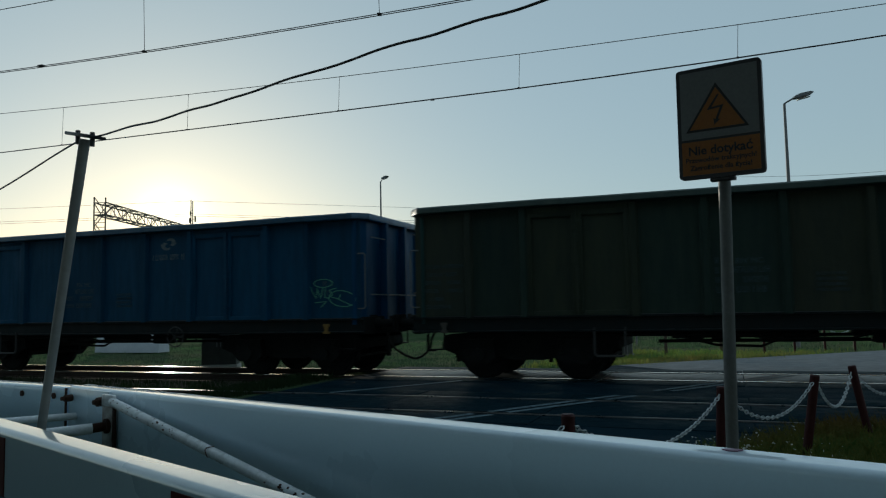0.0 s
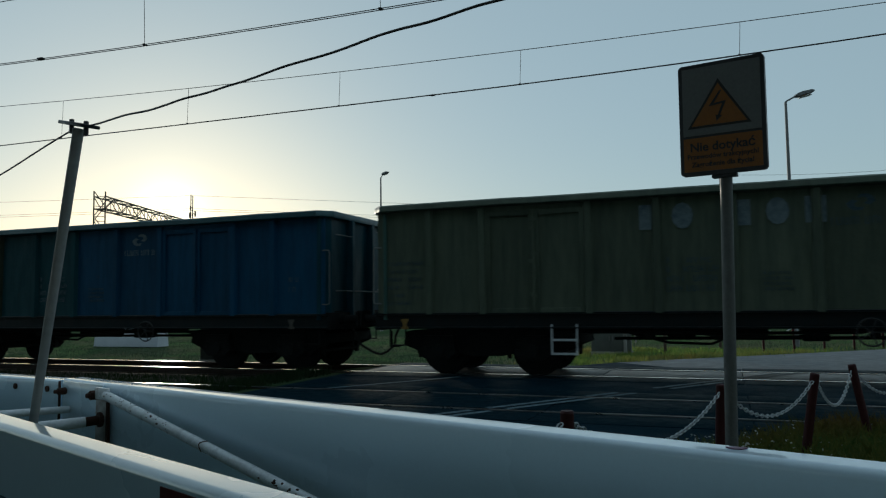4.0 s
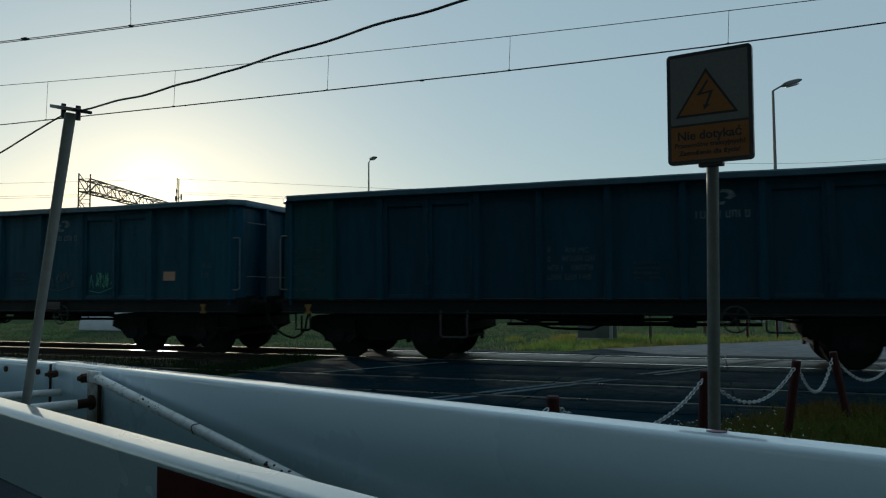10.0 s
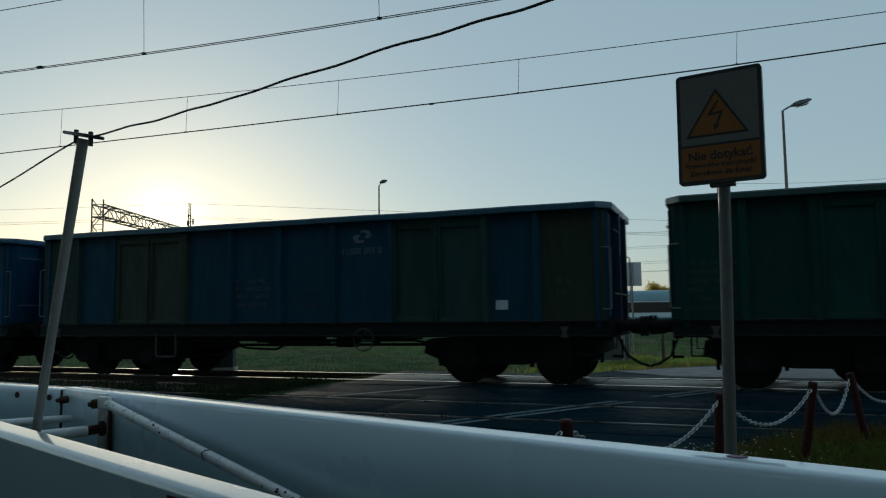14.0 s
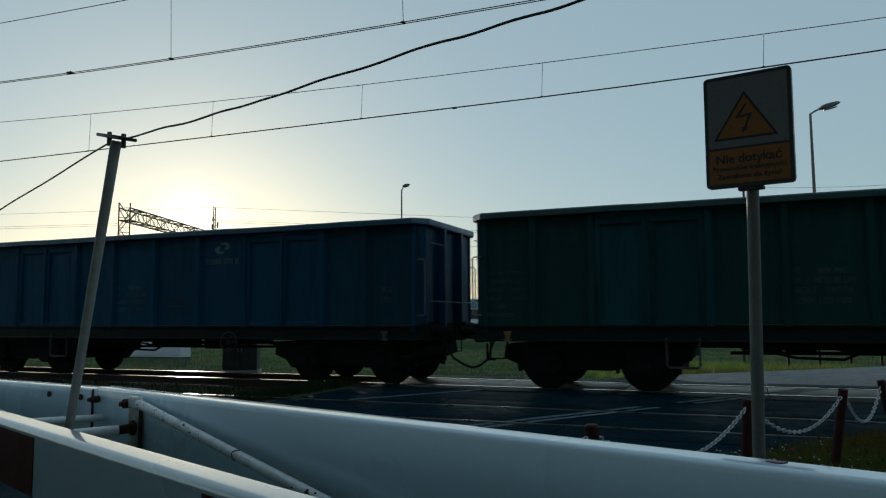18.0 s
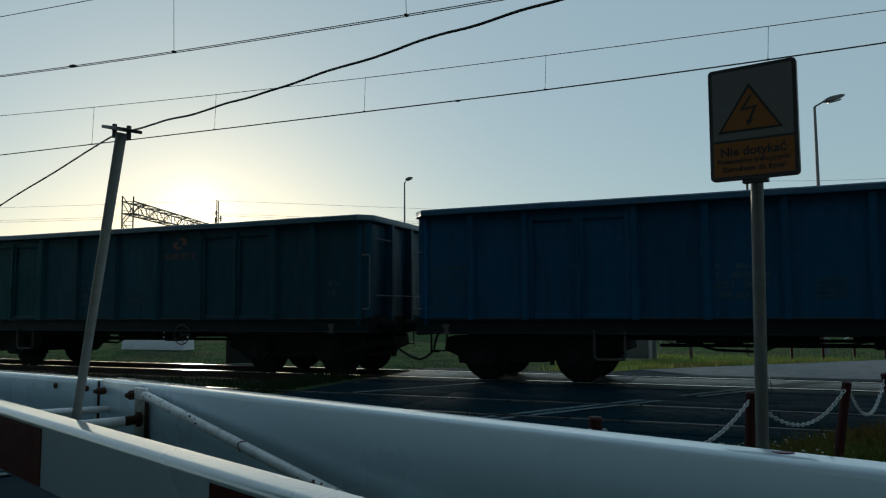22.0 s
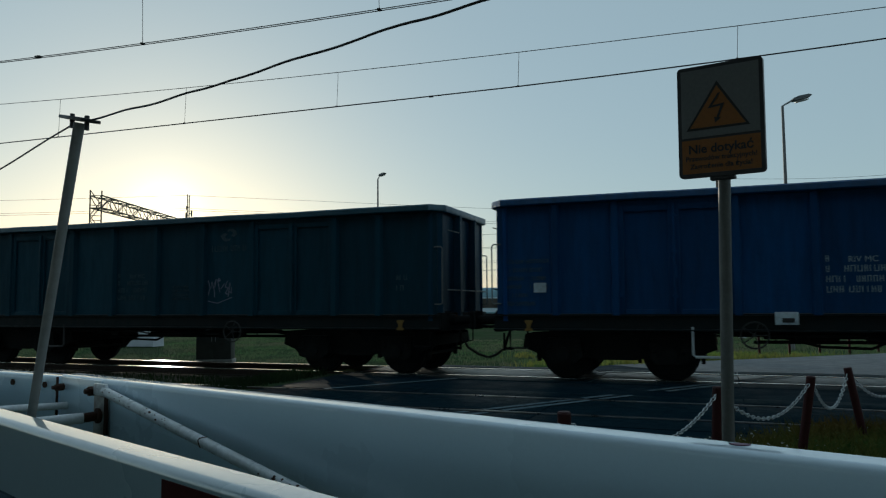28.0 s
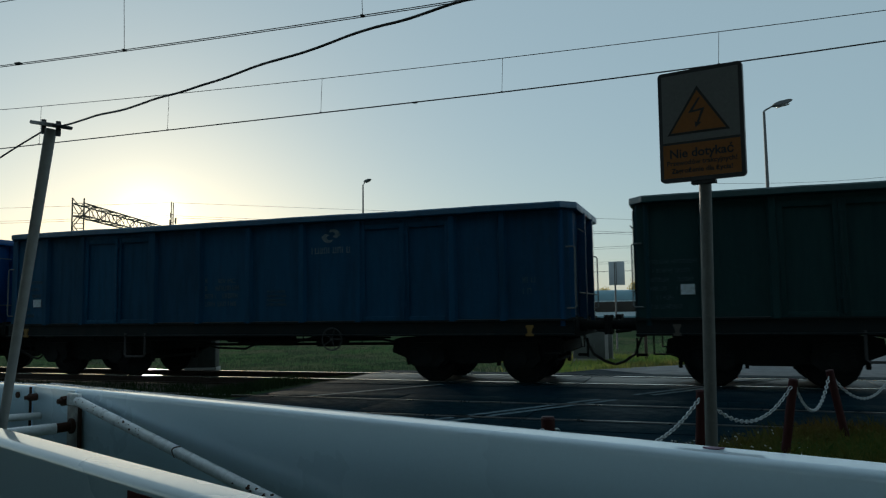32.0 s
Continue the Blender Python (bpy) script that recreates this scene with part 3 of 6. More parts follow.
def spring_mesh():
    b = bmesh.new()
    pts = [(0.075 * math.cos(a), 0.075 * math.sin(a), 0.44 + 0.24 * a / (2 * math.pi * 4)) for a in [k * 2 * math.pi / 9 for k in range(37)]]
    tube(b, pts, 0.018, 5)
    return mesh_of("coil_spring", b, GRIME)


def buffer_mesh():
    b = bmesh.new()
    rod(b, (0.0, 0, 0), (0.2, 0, 0), 0.11, 14)
    rod(b, (0.2, 0, 0), (0.52, 0, 0), 0.085, 14)
    box(b, (0.0, 0, 0), (0.04, 0.34, 0.34), bevel=0.01)
    return mesh_of("sleeve", b, GRIME)


def buffer_head_mesh():
    b = bmesh.new()
    prism(b, [(-0.22, -0.14), (-0.18, -0.17), (0.18, -0.17), (0.22, -0.14), (0.22, 0.14), (0.18, 0.17), (-0.18, 0.17), (-0.22, 0.14)], 0.52, 0.56, "x")
    return mesh_of("buffer_head", b, GRIME)


WM = dict(post=post_mesh(), panel={k: panel_mesh(b - a) for k, (a, b) in enumerate(zip(EDGES, EDGES[1:]))}, leaf=leaf_mesh(), lock=lock_mesh(), rim=rim_mesh(), wheelset=wheelset_mesh(), side=side_frame_mesh(), spring=spring_mesh(), sleeve=buffer_mesh(), head=buffer_head_mesh())
wheelsets, wagons = [], []


def bogie(wagon, x):
    b = bmesh.new()
    box(b, (0, 0, 0.66), (0.42, 1.9, 0.2), bevel=0.03)
    rod(b, (0, 0, 0.7), (0, 0, 0.96), 0.18, 14)
    for sy in (-0.98, 0.98):
        box(b, (0, sy, 0.84), (0.22, 0.22, 0.12), bevel=0.02)
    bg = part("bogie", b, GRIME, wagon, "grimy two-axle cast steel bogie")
    bg.location = (x, 0, 0)
    for sx in (-1.58, 1.58):
        part("end_beam", mesh_of("end_beam", box(bmesh.new(), (sx, 0, 0.66), (0.12, 2.0, 0.2), bevel=0.02), GRIME), None, bg)
    for sy in (-1, 1):
        f = part("side_frame", WM["side"], None, bg)
        f.matrix_basis = pose(0, sy * 1.0, 0, 0, 0, 0 if sy < 0 else 180)
        for sx in (-0.9, 0.9):
            for dx in (-0.24, 0.24):
                s = part("coil_spring", WM["spring"], None, bg)
                s.location = (sx + dx, sy * 1.12, 0)
    br = bmesh.new()
    for sx in (-0.9, 0.9):
        for d in (-0.53, 0.53):
            for sy in (-0.75, 0.75):
                prism(br, [(sx + d - 0.03, 0.3), (sx + d + 0.03, 0.3), (sx + d + 0.04, 0.6), (sx + d - 0.04, 0.6)], sy - 0.05, sy + 0.05, "y")
            rod(br, (sx + d, -0.85, 0.4), (sx + d, 0.85, 0.4), 0.03, 8)
    tagged(part("brake_rigging", br, GRIME, bg), kind="stuff")
    for sx in (-0.9, 0.9):
        w = part("wheelset", WM["wheelset"], None, bg, "steel wheelset with worn treads")
        w.matrix_parent_inverse = Matrix.Translation((sx, 0, 0.46))
        wheelsets.append(w)
    return bg


def logo_mesh():
    """A plain emblem: two bent strokes turned about a small gap."""
    b = bmesh.new()
    stroke = [(-0.045, 0.07), (-0.01, 0.125), (0.1, 0.128), (0.17, 0.085), (0.205, 0.01), (0.12, -0.045), (0.035, -0.02), (0.095, 0.02), (0.085, 0.062), (0.03, 0.08)]
    for q in (1, -1):
        prism(b, [(q * u, q * w) for u, w in stroke], -0.004, 0.0, "y")
    return b


def bars(rows, h, gap):
    """Rows of short blocks in place of lettering that cannot be read."""
    b = bmesh.new()
    rng = random.Random(len(rows) * 7 + int(h * 1000))
    z = 0
    for widths in rows:
        x = 0
        for w in widths:
            if w > 0:
                k, e = x, 0.12 * h
                while k < x + w - 0.5 * h:      # upright strokes, joined in pairs by a short bar
                    box(b, (k + e / 2, -0.002, z), (e, 0.004, h))
                    u = rng.choice((0.4, 0.5, 0.62)) * h
                    if rng.random() < 0.75:
                        box(b, (k + u, -0.002, z), (e, 0.004, h))
                        box(b, (k + (u + e) / 2, -0.002, z + rng.choice((-0.44, 0.0, 0.44)) * h), (u - e, 0.004, e))
                        k += e
                    k += u + 0.2 * h
            x += abs(w)
        z -= gap
    return b


LOGO = mesh_of("emblem", logo_mesh(), MARKING)
NAMEBAR = mesh_of("name_bar", bars([(0.87,)], 0.12, 0.2), MARKING)
NUMBARS = mesh_of("number_marking", bars([(0.12, -0.16), (0.12, -0.14, 0.55), (0.34, -0.08, 0.42), (0.28, -0.03, 0.5)], 0.1, 0.16), MARKING)
RIVWORDS = words("RIV MC", 0.13, MARKING)
TABLE = mesh_of("load_table", bars([(0.75,), (-0.05, 0.6), (-0.02, 0.3, -0.12, 0.3), (0.28, -0.14, 0.34), (-0.1, 0.3), (0.55,)], 0.07, 0.15), MARKFAINT)
GRID = mesh_of("inspection_grid", bars([(0.45,), (0.45,), (0.42,), (0.45,)], 0.05, 0.085), MARKFAINT)
UICBARS = mesh_of("corner_code", bars([(0.24,), (0.18,)], 0.1, 0.2), MARKFAINT)


def hook_mesh():
    b = bmesh.new()
    prism(b, [(-0.06, 0.0), (0.06, 0.0), (0.07, -0.03), (0.045, -0.06), (0.03, -0.13), (0.07, -0.16), (0.07, -0.19), (-0.07, -0.19), (-0.07, -0.16), (-0.03, -0.13), (-0.045, -0.06), (-0.07, -0.03)], -0.03, 0.0, "y")
    return mesh_of("lashing_plate", b, YELLOWED)


HOOK = hook_mesh()


def step_mesh(kind):
    b = bmesh.new()
    if kind == "ladder":
        for x in (-0.22, 0.22):
            rod(b, (x, 0, 0.42), (x, 0, 0.95), 0.02, 6)
        for z in (0.44, 0.68):
            box(b, (0, 0, z), (0.46, 0.06, 0.04), bevel=0.008)
    else:
        tube(b, [(-0.26, 0, 0.95), (-0.26, 0, 0.5), (-0.22, 0, 0.46), (0.22, 0, 0.46), (0.26, 0, 0.5), (0.26, 0, 0.95)], 0.022, 6)
        box(b, (0, 0, 0.455), (0.44, 0.09, 0.02))
    return mesh_of("step", b, STEPPAINT)


STEPS = {k: step_mesh(k) for k in ("ladder", "frame")}


def handwheel_mesh():
    b = bmesh.new()
    tube(b, [(0.21 * math.cos(a), 0, 0.21 * math.sin(a)) for a in [2 * math.pi * k / 24 for k in range(25)]], 0.014, 6)
    for k in range(5):
        a = 2 * math.pi * k / 5
        rod(b, (0, 0, 0), (0.21 * math.cos(a), 0, 0.21 * math.sin(a)), 0.01, 6)
    rod(b, (0, -0.04, 0), (0, 0.25, 0), 0.025, 8)
    return mesh_of("handbrake_wheel", b, WHEELGREY, True)


HANDWHEEL = handwheel_mesh()


def spray(strokes, r=0.014):
    b = bmesh.new()
    for pts in strokes:
        dense = []
        for p, q in zip(pts, pts[1:]):
            dense += [Vector((p[0] + (q[0] - p[0]) * k / 4, -0.003, p[1] + (q[1] - p[1]) * k / 4)) for k in range(4)]
        dense.append(Vector((pts[-1][0], -0.003, pts[-1][1])))
        tube(b, dense, r, 4)
    bmesh.ops.scale(b, vec=(1, 0.3, 1), verts=b.verts)
    return b


def loop_tag():
    """A sprayed tag: two flat loops, jagged strokes and an underline."""
    def ring(cx, cz, a, h, turn=0.0):
        return [(cx + a * math.cos(q) + turn * math.sin(q), cz + h * math.sin(q)) for q in [2 * math.pi * k / 14 for k in range(15)]]
    jag = [(0.0, 0.46), (0.15, 0.2), (0.17, 0.4), (0.25, 0.2), (0.31, 0.42)]
    return [ring(0.31, 0.5, 0.21, 0.08), ring(0.73, 0.19, 0.29, 0.16, -0.05), jag, [(0.36, 0.42), (0.34, 0.22), (0.45, 0.2)],
            [(0.6, 0.4), (0.45, 0.36), (0.52, 0.27), (0.42, 0.2)], [(0.5, 0.22), (0.66, 0.19), (0.7, 0.27)], [(0.12, 0.12), (0.38, 0.14), (0.26, 0.03)], [(0.6, 0.2), (0.95, 0.05)]]


def scrawl(seed, w, h, n):
    rng = random.Random(seed)
    out = []
    for i in range(n):
        x = w * i / n
        pts = [(x + rng.uniform(-0.3, 1.0) * w / n, rng.uniform(0, h)) for _ in range(rng.randint(3, 5))]
        out.append(pts)
    out.append([(0, -0.05), (w * 0.4, -0.1), (w, 0.02)])
    return out


def underframe(wagon, variant):
    b = bmesh.new()
    box(b, (W_LEN / 2, 0, 0.98), (W_LEN - 0.3, 0.5, 0.3))
    for x in (0.25, 2.15, 4.3, 6.45, 8.6, 11.15, W_LEN - 0.3):
        box(b, (x, 0, 0.99), (0.14, 2.6, 0.22))
    part("centre_sill", b, GRIME, wagon)
    for x0, x1 in ((3.9, 6.8), (7.5, 8.7)):
        part("underfloor_trough", box(bmesh.new(), ((x0 + x1) / 2, -0.4, 0.86), (x1 - x0, 0.5, 0.16), bevel=0.02), GRIME, wagon)
    t = bmesh.new()
    rod(t, (6.1, -0.5, 0.78), (7.0, -0.5, 0.78), 0.13, 14)
    box(t, (6.55, -0.5, 0.9), (0.5, 0.2, 0.12))
    part("air_tank", t, GRIME, wagon)
    part("brake_valve", box(bmesh.new(), (7.7 + 0.25 * variant, -0.75, 0.78), (0.4, 0.3, 0.26), bevel=0.03), GRIME, wagon)
    part("switch_box", box(bmesh.new(), (5.1, -1.05, 0.82), (0.2, 0.12, 0.22), bevel=0.02), GRIME, wagon)
    part("switch_box", box(bmesh.new(), (8.5, -1.1, 0.82), (0.16, 0.1, 0.22), bevel=0.02), GRIME, wagon)
    part("brake_cylinder", rod(bmesh.new(), (5.3, 0.35, 0.78), (5.8, 0.35, 0.78), 0.14, 14), GRIME, wagon)
    part("brake_pipe", tube(bmesh.new(), [(3.5, -0.95, 0.86), (4.7, -0.95, 0.8), (5.4, -0.9, 0.62), (6.1, -0.9, 0.6), (6.5, -0.9, 0.78), (9.1, -0.95, 0.82), (9.8, -0.95, 0.7)], 0.024, 6), GRIME, wagon)
    part("brake_pipe", tube(bmesh.new(), [(3.8, -1.15, 0.8), (5.8, -1.15, 0.8), (6.2, -1.15, 0.74), (7.4, -1.15, 0.74), (7.8, -1.15, 0.84), (9.5, -1.15, 0.84)], 0.02, 6), GRIME, wagon)
    part("pull_rod", rod(bmesh.new(), (4.6, 0.6, 0.7), (8.6, 0.6, 0.74), 0.03, 6), GRIME, wagon)
    part("pull_rod", rod(bmesh.new(), (4.4, -0.3, 0.66), (9.0, 0.3, 0.66), 0.03, 6), GRIME, wagon)
    for x in (4.7, 6.1, 7.6, 8.9):
        part("pipe_hanger", rod(bmesh.new(), (x, -1.15, 0.72), (x, -1.15, 1.0), 0.014, 5), GRIME, wagon)


def sky_lit(colour):
    """The paint's colour lifted for the rims, standing for the sky light they catch."""
    return tuple(1.2 * q + e for q, e in zip(colour, (0.003, 0.01, 0.015)))


def ends(wagon, colour):
    for sx, x in ((-1, 0.12), (1, W_LEN - 0.1)):
        b = bmesh.new()
        box(b, (x, 0, (W_FLOOR + W_TOP) / 2), (0.02, 2 * (W_HALF - CUT), W_TOP - W_FLOOR - 0.02))
        ew = part("end_wall", b, ENDPAINT, wagon, colour=colour)
        for y in (-0.47, 0.47):
            p = part("end_post", mesh_of("end_post", prism(bmesh.new(), [(y - 0.06, 0), (y + 0.06, 0), (y + 0.04, sx * 0.15), (y - 0.04, sx * 0.15)], W_FLOOR - 0.1, W_TOP - 0.1, "z"), ENDPAINT), None, ew, colour=colour)
            # the outline lies along (y, x): turn it into place
            p.data.transform(Matrix(((0, 1, 0, x), (1, 0, 0, 0), (0, 0, 1, 0), (0, 0, 0, 1))))
            p.data.flip_normals()
        for sy in (-1, 1):
            c = bmesh.new()
            xe, ye = x + sx * 0.05, sy * W_HALF
            prism(c, [(xe, sy * (W_HALF - CUT)), (xe - sx * CUT, ye), (xe - sx * (CUT + 0.05), ye), (xe - sx * (CUT + 0.05), ye - sy * 0.06), (xe - sx * 0.07, sy * (W_HALF - CUT - 0.03))], W_FLOOR - 0.12, W_TOP - 0.08, "z")
            # corner posts lifted in colour for the sky their slant reflects
            part("corner_post", c, PAINT, wagon, colour=tuple(1.05 * q + e for q, e in zip(colour, (0.001, 0.004, 0.006))))
        r = bmesh.new()
        box(r, (x + sx * 0.02, 0, W_TOP - 0.05), (0.22, 2 * (W_HALF - CUT) + 0.06, 0.135), bevel=0.022)
        part("end_rim", r, RIMPAINT, wagon, colour=sky_lit(colour))
        for y in (-W_HALF + 0.01, W_HALF - 0.01):
            g = bmesh.new()
            xo = x + sx * 0.1
            tube(g, [(xo - sx * 0.16, y, 2.42), (xo - sx * 0.03, y, 2.42), (xo, y, 2.39), (xo, y, 1.38), (xo - sx * 0.03, y, 1.35), (xo - sx * 0.16, y, 1.35)], 0.014, 6)
            part("grab_handle", g, HANDLE, wagon, "worn pale steel grab handle")
        g = bmesh.new()
        rod(g, (x + sx * 0.13, -1.2, 1.62), (x + sx * 0.13, 1.2, 1.62), 0.014, 6)
        rod(g, (x + sx * 0.13, -1.2, 2.75), (x + sx * 0.13, -0.55, 2.75), 0.012, 6)
        part("end_bar", g, HANDLE, wagon, "thin steel bars across the end wall")
        h = bmesh.new()
        box(h, (x, 0, 1.02), (0.16, 2.75, 0.34), bevel=0.02)
        part("headstock", h, GRIME, wagon)
        for y in (-0.875, 0.875):
            bf = part("buffer", WM["sleeve"], None, wagon)
            bf.matrix_basis = pose(x, y, 1.05, 0, 0, 0 if sx > 0 else 180)
            part("buffer_head", WM["head"], None, bf)
        k = bmesh.new()
        prism(k, [(x, 0.95), (x + sx * 0.22, 0.98), (x + sx * 0.26, 1.1), (x, 1.14)], -0.03, 0.03, "y")
        tube(k, [(x + sx * 0.2, 0.0, 1.02), (x + sx * 0.28, 0.06, 0.93), (x + sx * 0.56, 0.06, 0.9)], 0.03, 7)
        tube(k, [(x + sx * 0.2, 0.0, 1.02), (x + sx * 0.28, -0.06, 0.93), (x + sx * 0.56, -0.06, 0.9)], 0.03, 7)
        part("coupling_hook", k, GRIME, wagon)
        for y in (-0.34,):
            hs = bmesh.new()
            tube(hs, [(x, y, 0.86), (x + sx * 0.06, y, 0.84), (x + sx * 0.12, y, 0.7), (x + sx * 0.2, y * 0.7, 0.5), (x + sx * 0.4, y * 0.45, 0.36), (x + sx * 0.57, y * 0.3, 0.3)], 0.026, 7)
            part("brake_hose", hs, BLACKISH, wagon, "hanging black rubber brake hose")
            part("hose_tap", rod(bmesh.new(), (x + sx * 0.14, y - 0.16, 0.8), (x + sx * 0.14, y - 0.16, 0.46), 0.022, 6), GRIME, wagon)
            part("tap_lever", box(bmesh.new(), (x + sx * 0.06, y - 0.16, 0.5), (0.2, 0.04, 0.05), bevel=0.008), GRIME, wagon)
        for y in (-1.3, 1.3):
            st = bmesh.new()
            tube(st, [(x - sx * 0.2, y, 0.98), (x - sx * 0.2, y, 0.56), (x - sx * 0.52, y, 0.56), (x - sx * 0.52, y, 0.98)], 0.018, 6)
            box(st, (x - sx * 0.36, y, 0.56), (0.3, 0.16, 0.02))
            part("corner_step", st, GRIME, wagon)


YELLOWHOOKS = (2, 6, 7, 8, 9, 10, 15, 19, 20, 21)


def make_wagon(label, colour, patches=None, bright=MARKING, step="frame", step_at=3.55, wheel_at=6.6, extras=()):
    """An open freight wagon. Its origin lies at the left end, on the track's centre line, at the rail tops."""
    w = thing("open_wagon", (0, 0, 0), label, "freight wagon", "wagons of the freight train")
    patches = patches or {}
    # end colour: less red, more blue, for the sky the ends reflect
    dark = tuple(c * q for c, q in zip(colour, (0.6, 0.95, 1.15)))
    for sy in (-1, 1):
        turn = pose(0, 0, 0) if sy < 0 else pose(W_LEN, 0, 0, 0, 0, 180)
        yy = -W_HALF + 0.04
        for k, (x0, x1) in enumerate(zip(EDGES, EDGES[1:])):
            xc, col = (x0 + x1) / 2, patches.get(k, colour)
            if x1 - x0 > 1.5:
                for s in (-1, 1):
                    lf = part("door_leaf", WM["leaf"], None, w, colour=col)
                    lf.matrix_basis = turn @ pose(xc + s * (D_W / 4 - 0.023), yy, 0, 0, 0, 0)
                lk = part("locking_bar", WM["lock"], None, w, colour=col)
                lk.matrix_basis = turn @ pose(xc, yy, 0)
                lt = part("door_lintel", mesh_of("door_lintel", box(bmesh.new(), (0, -0.02, W_TOP - 0.13), (D_W - 0.12, 0.06, 0.2), bevel=0.01), PAINT), None, w, colour=col)
                lt.matrix_basis = turn @ pose(xc, yy, 0)
            else:
                pn = part("panel", WM["panel"][k], None, w, colour=col)
                pn.matrix_basis = turn @ pose(xc, yy, 0)
        for k, x in enumerate(EDGES[1:-1]):
            p = part("post", WM["post"], None, w, colour=patches.get(k, colour))
            p.matrix_basis = turn @ pose(x, yy - 0.01, 0)
        rm = part("top_rim", WM["rim"], None, w, "dented top rail", colour=sky_lit(colour))
        rm.matrix_basis = turn @ pose(0, -W_HALF, 0)
        sl = bmesh.new()
        prism(sl, [(0.0, W_FLOOR - 0.28), (-0.09, W_FLOOR - 0.28), (-0.09, W_FLOOR - 0.255), (-0.02, W_FLOOR - 0.25), (-0.02, W_FLOOR - 0.03), (-0.09, W_FLOOR - 0.025), (-0.09, W_FLOOR), (0.0, W_FLOOR)], 0.05, W_LEN - 0.05, "x")
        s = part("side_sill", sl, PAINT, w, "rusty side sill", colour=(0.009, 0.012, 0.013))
        s.matrix_basis = turn @ pose(0, -W_HALF + 0.05, 0)
        for x in (0.71, 12.29):
            h = part("lashing_plate", HOOK, None, w, "dirty yellow lashing plate" if len(wagons) in YELLOWHOOKS else "dusty lashing plate")
            if len(wagons) not in YELLOWHOOKS:
                h.material_slots[0].link = "OBJECT"
                h.material_slots[0].material = DUSTED
            h.matrix_basis = turn @ pose(x, -W_HALF - 0.07, W_FLOOR - 0.1)
        st = part("step", STEPS[step], None, w, "pale steel side step" if step == "ladder" or "white side step" in label or "clear lettering" in label else "dark steel side step")
        if st["label"][0] == "d":
            st.material_slots[0].link = "OBJECT"
            st.material_slots[0].material = STEPDARK
        st.matrix_basis = turn @ pose(step_at, -W_HALF - 0.02, 0)
        hw = part("handbrake_wheel", HANDWHEEL, None, w, "spoked brake wheel")
        hw.matrix_basis = turn @ pose(wheel_at, -W_HALF - 0.03, 0.82)
        # markings
        f = -W_HALF + 0.026
        for me, x, z in ((LOGO, 8.35, 2.82), (NAMEBAR, 7.93, 2.54), (NUMBARS, 5.44, 2.02), (RIVWORDS, 5.75, 1.96), (TABLE, 0.3, 2.1), (GRID, 6.92, 1.76), (UICBARS, 12.16, 1.86)):
            mk = part(me.name, me, None, w)
            if me is not LOGO:
                mk["kind"] = "stuff"
            mk.matrix_basis = turn @ (pose(x, f, z, 90, 0, 0) if me is RIVWORDS else pose(x, f, z))
            if me in (NUMBARS, RIVWORDS) and "clear lettering" not in label:
                mk.material_slots[0].link = "OBJECT"
                mk.material_slots[0].material = MARKDIM if bright is MARKING else MARKFAINT
            elif me in (GRID, TABLE, UICBARS) and bright is MARKCLEAR:
                mk.material_slots[0].link = "OBJECT"
                mk.material_slots[0].material = MARKDIM
            elif me in (LOGO, NAMEBAR, NUMBARS, RIVWORDS) and bright is not MARKING:
                mk.material_slots[0].link = "OBJECT"
                mk.material_slots[0].material = bright
    fl = bmesh.new()
    box(fl, (W_LEN / 2, 0, W_FLOOR - 0.02), (W_LEN - 0.2, 2 * W_HALF - 0.14, 0.04))
    part("floor", fl, GRIME, w)
    underframe(w, len(wagons) % 2)
    ends(w, dark)
    for x in (2.15, 11.15):
        bogie(w, x)
    f = -W_HALF + 0.018
    for what, x, z, *more in extras:
        if what == "card":
            part("paper_card", box(bmesh.new(), (x, f - 0.004, z), (0.22, 0.008, 0.17)), PLATE, w, "pale paper card")
        elif what == "buff":
            part("buff_board", box(bmesh.new(), (x, f - 0.004, z), (0.3, 0.008, 0.19)), PLATEORANGE, w, "buff marker board")
        elif what == "dim_plate":
            part("data_plate", box(bmesh.new(), (x, -W_HALF - 0.06, z), (0.5, 0.012, 0.17), bevel=0.004), DUSTED, w, "dusty data plate")
        elif what == "plate":
            pl = part("data_plate", box(bmesh.new(), (x, -W_HALF - 0.06, z), (0.34, 0.012, 0.2), bevel=0.004), PLATE, w, "white data plate")
            part("plate_mark", box(bmesh.new(), (x + 0.02, -W_HALF - 0.069, z - 0.03), (0.18, 0.006, 0.07), bevel=0.003), INK, pl)
        elif what == "spray":
            part("spray_scrawl", mesh_of("spray_scrawl", spray(scrawl(*more[1:]) if len(more) > 1 else loop_tag(), 0.011 if len(more) == 1 else 0.01), more[0]), None, w, "sprayed scrawl").location = (x, f - 0.004, z)
        elif what == "letters":
            lt = bmesh.new()
            for k, dx in enumerate((0, 0.55, 1.45, 2.0, 2.55)):
                if k in (1, 3):
                    prism(lt, [(x + dx + 0.17 + 0.17 * math.cos(a), z + 0.22 * math.sin(a)) for a in [2 * math.pi * q / 12 for q in range(12)]], f - 0.006, f - 0.002, "y")
                else:
                    box(lt, (x + dx + 0.17, f - 0.004, z), (0.3, 0.004, 0.42))
            part("owner_mark", lt, MARKING, w, "large pale painted blocks")
    wagons.append(w)
    return w


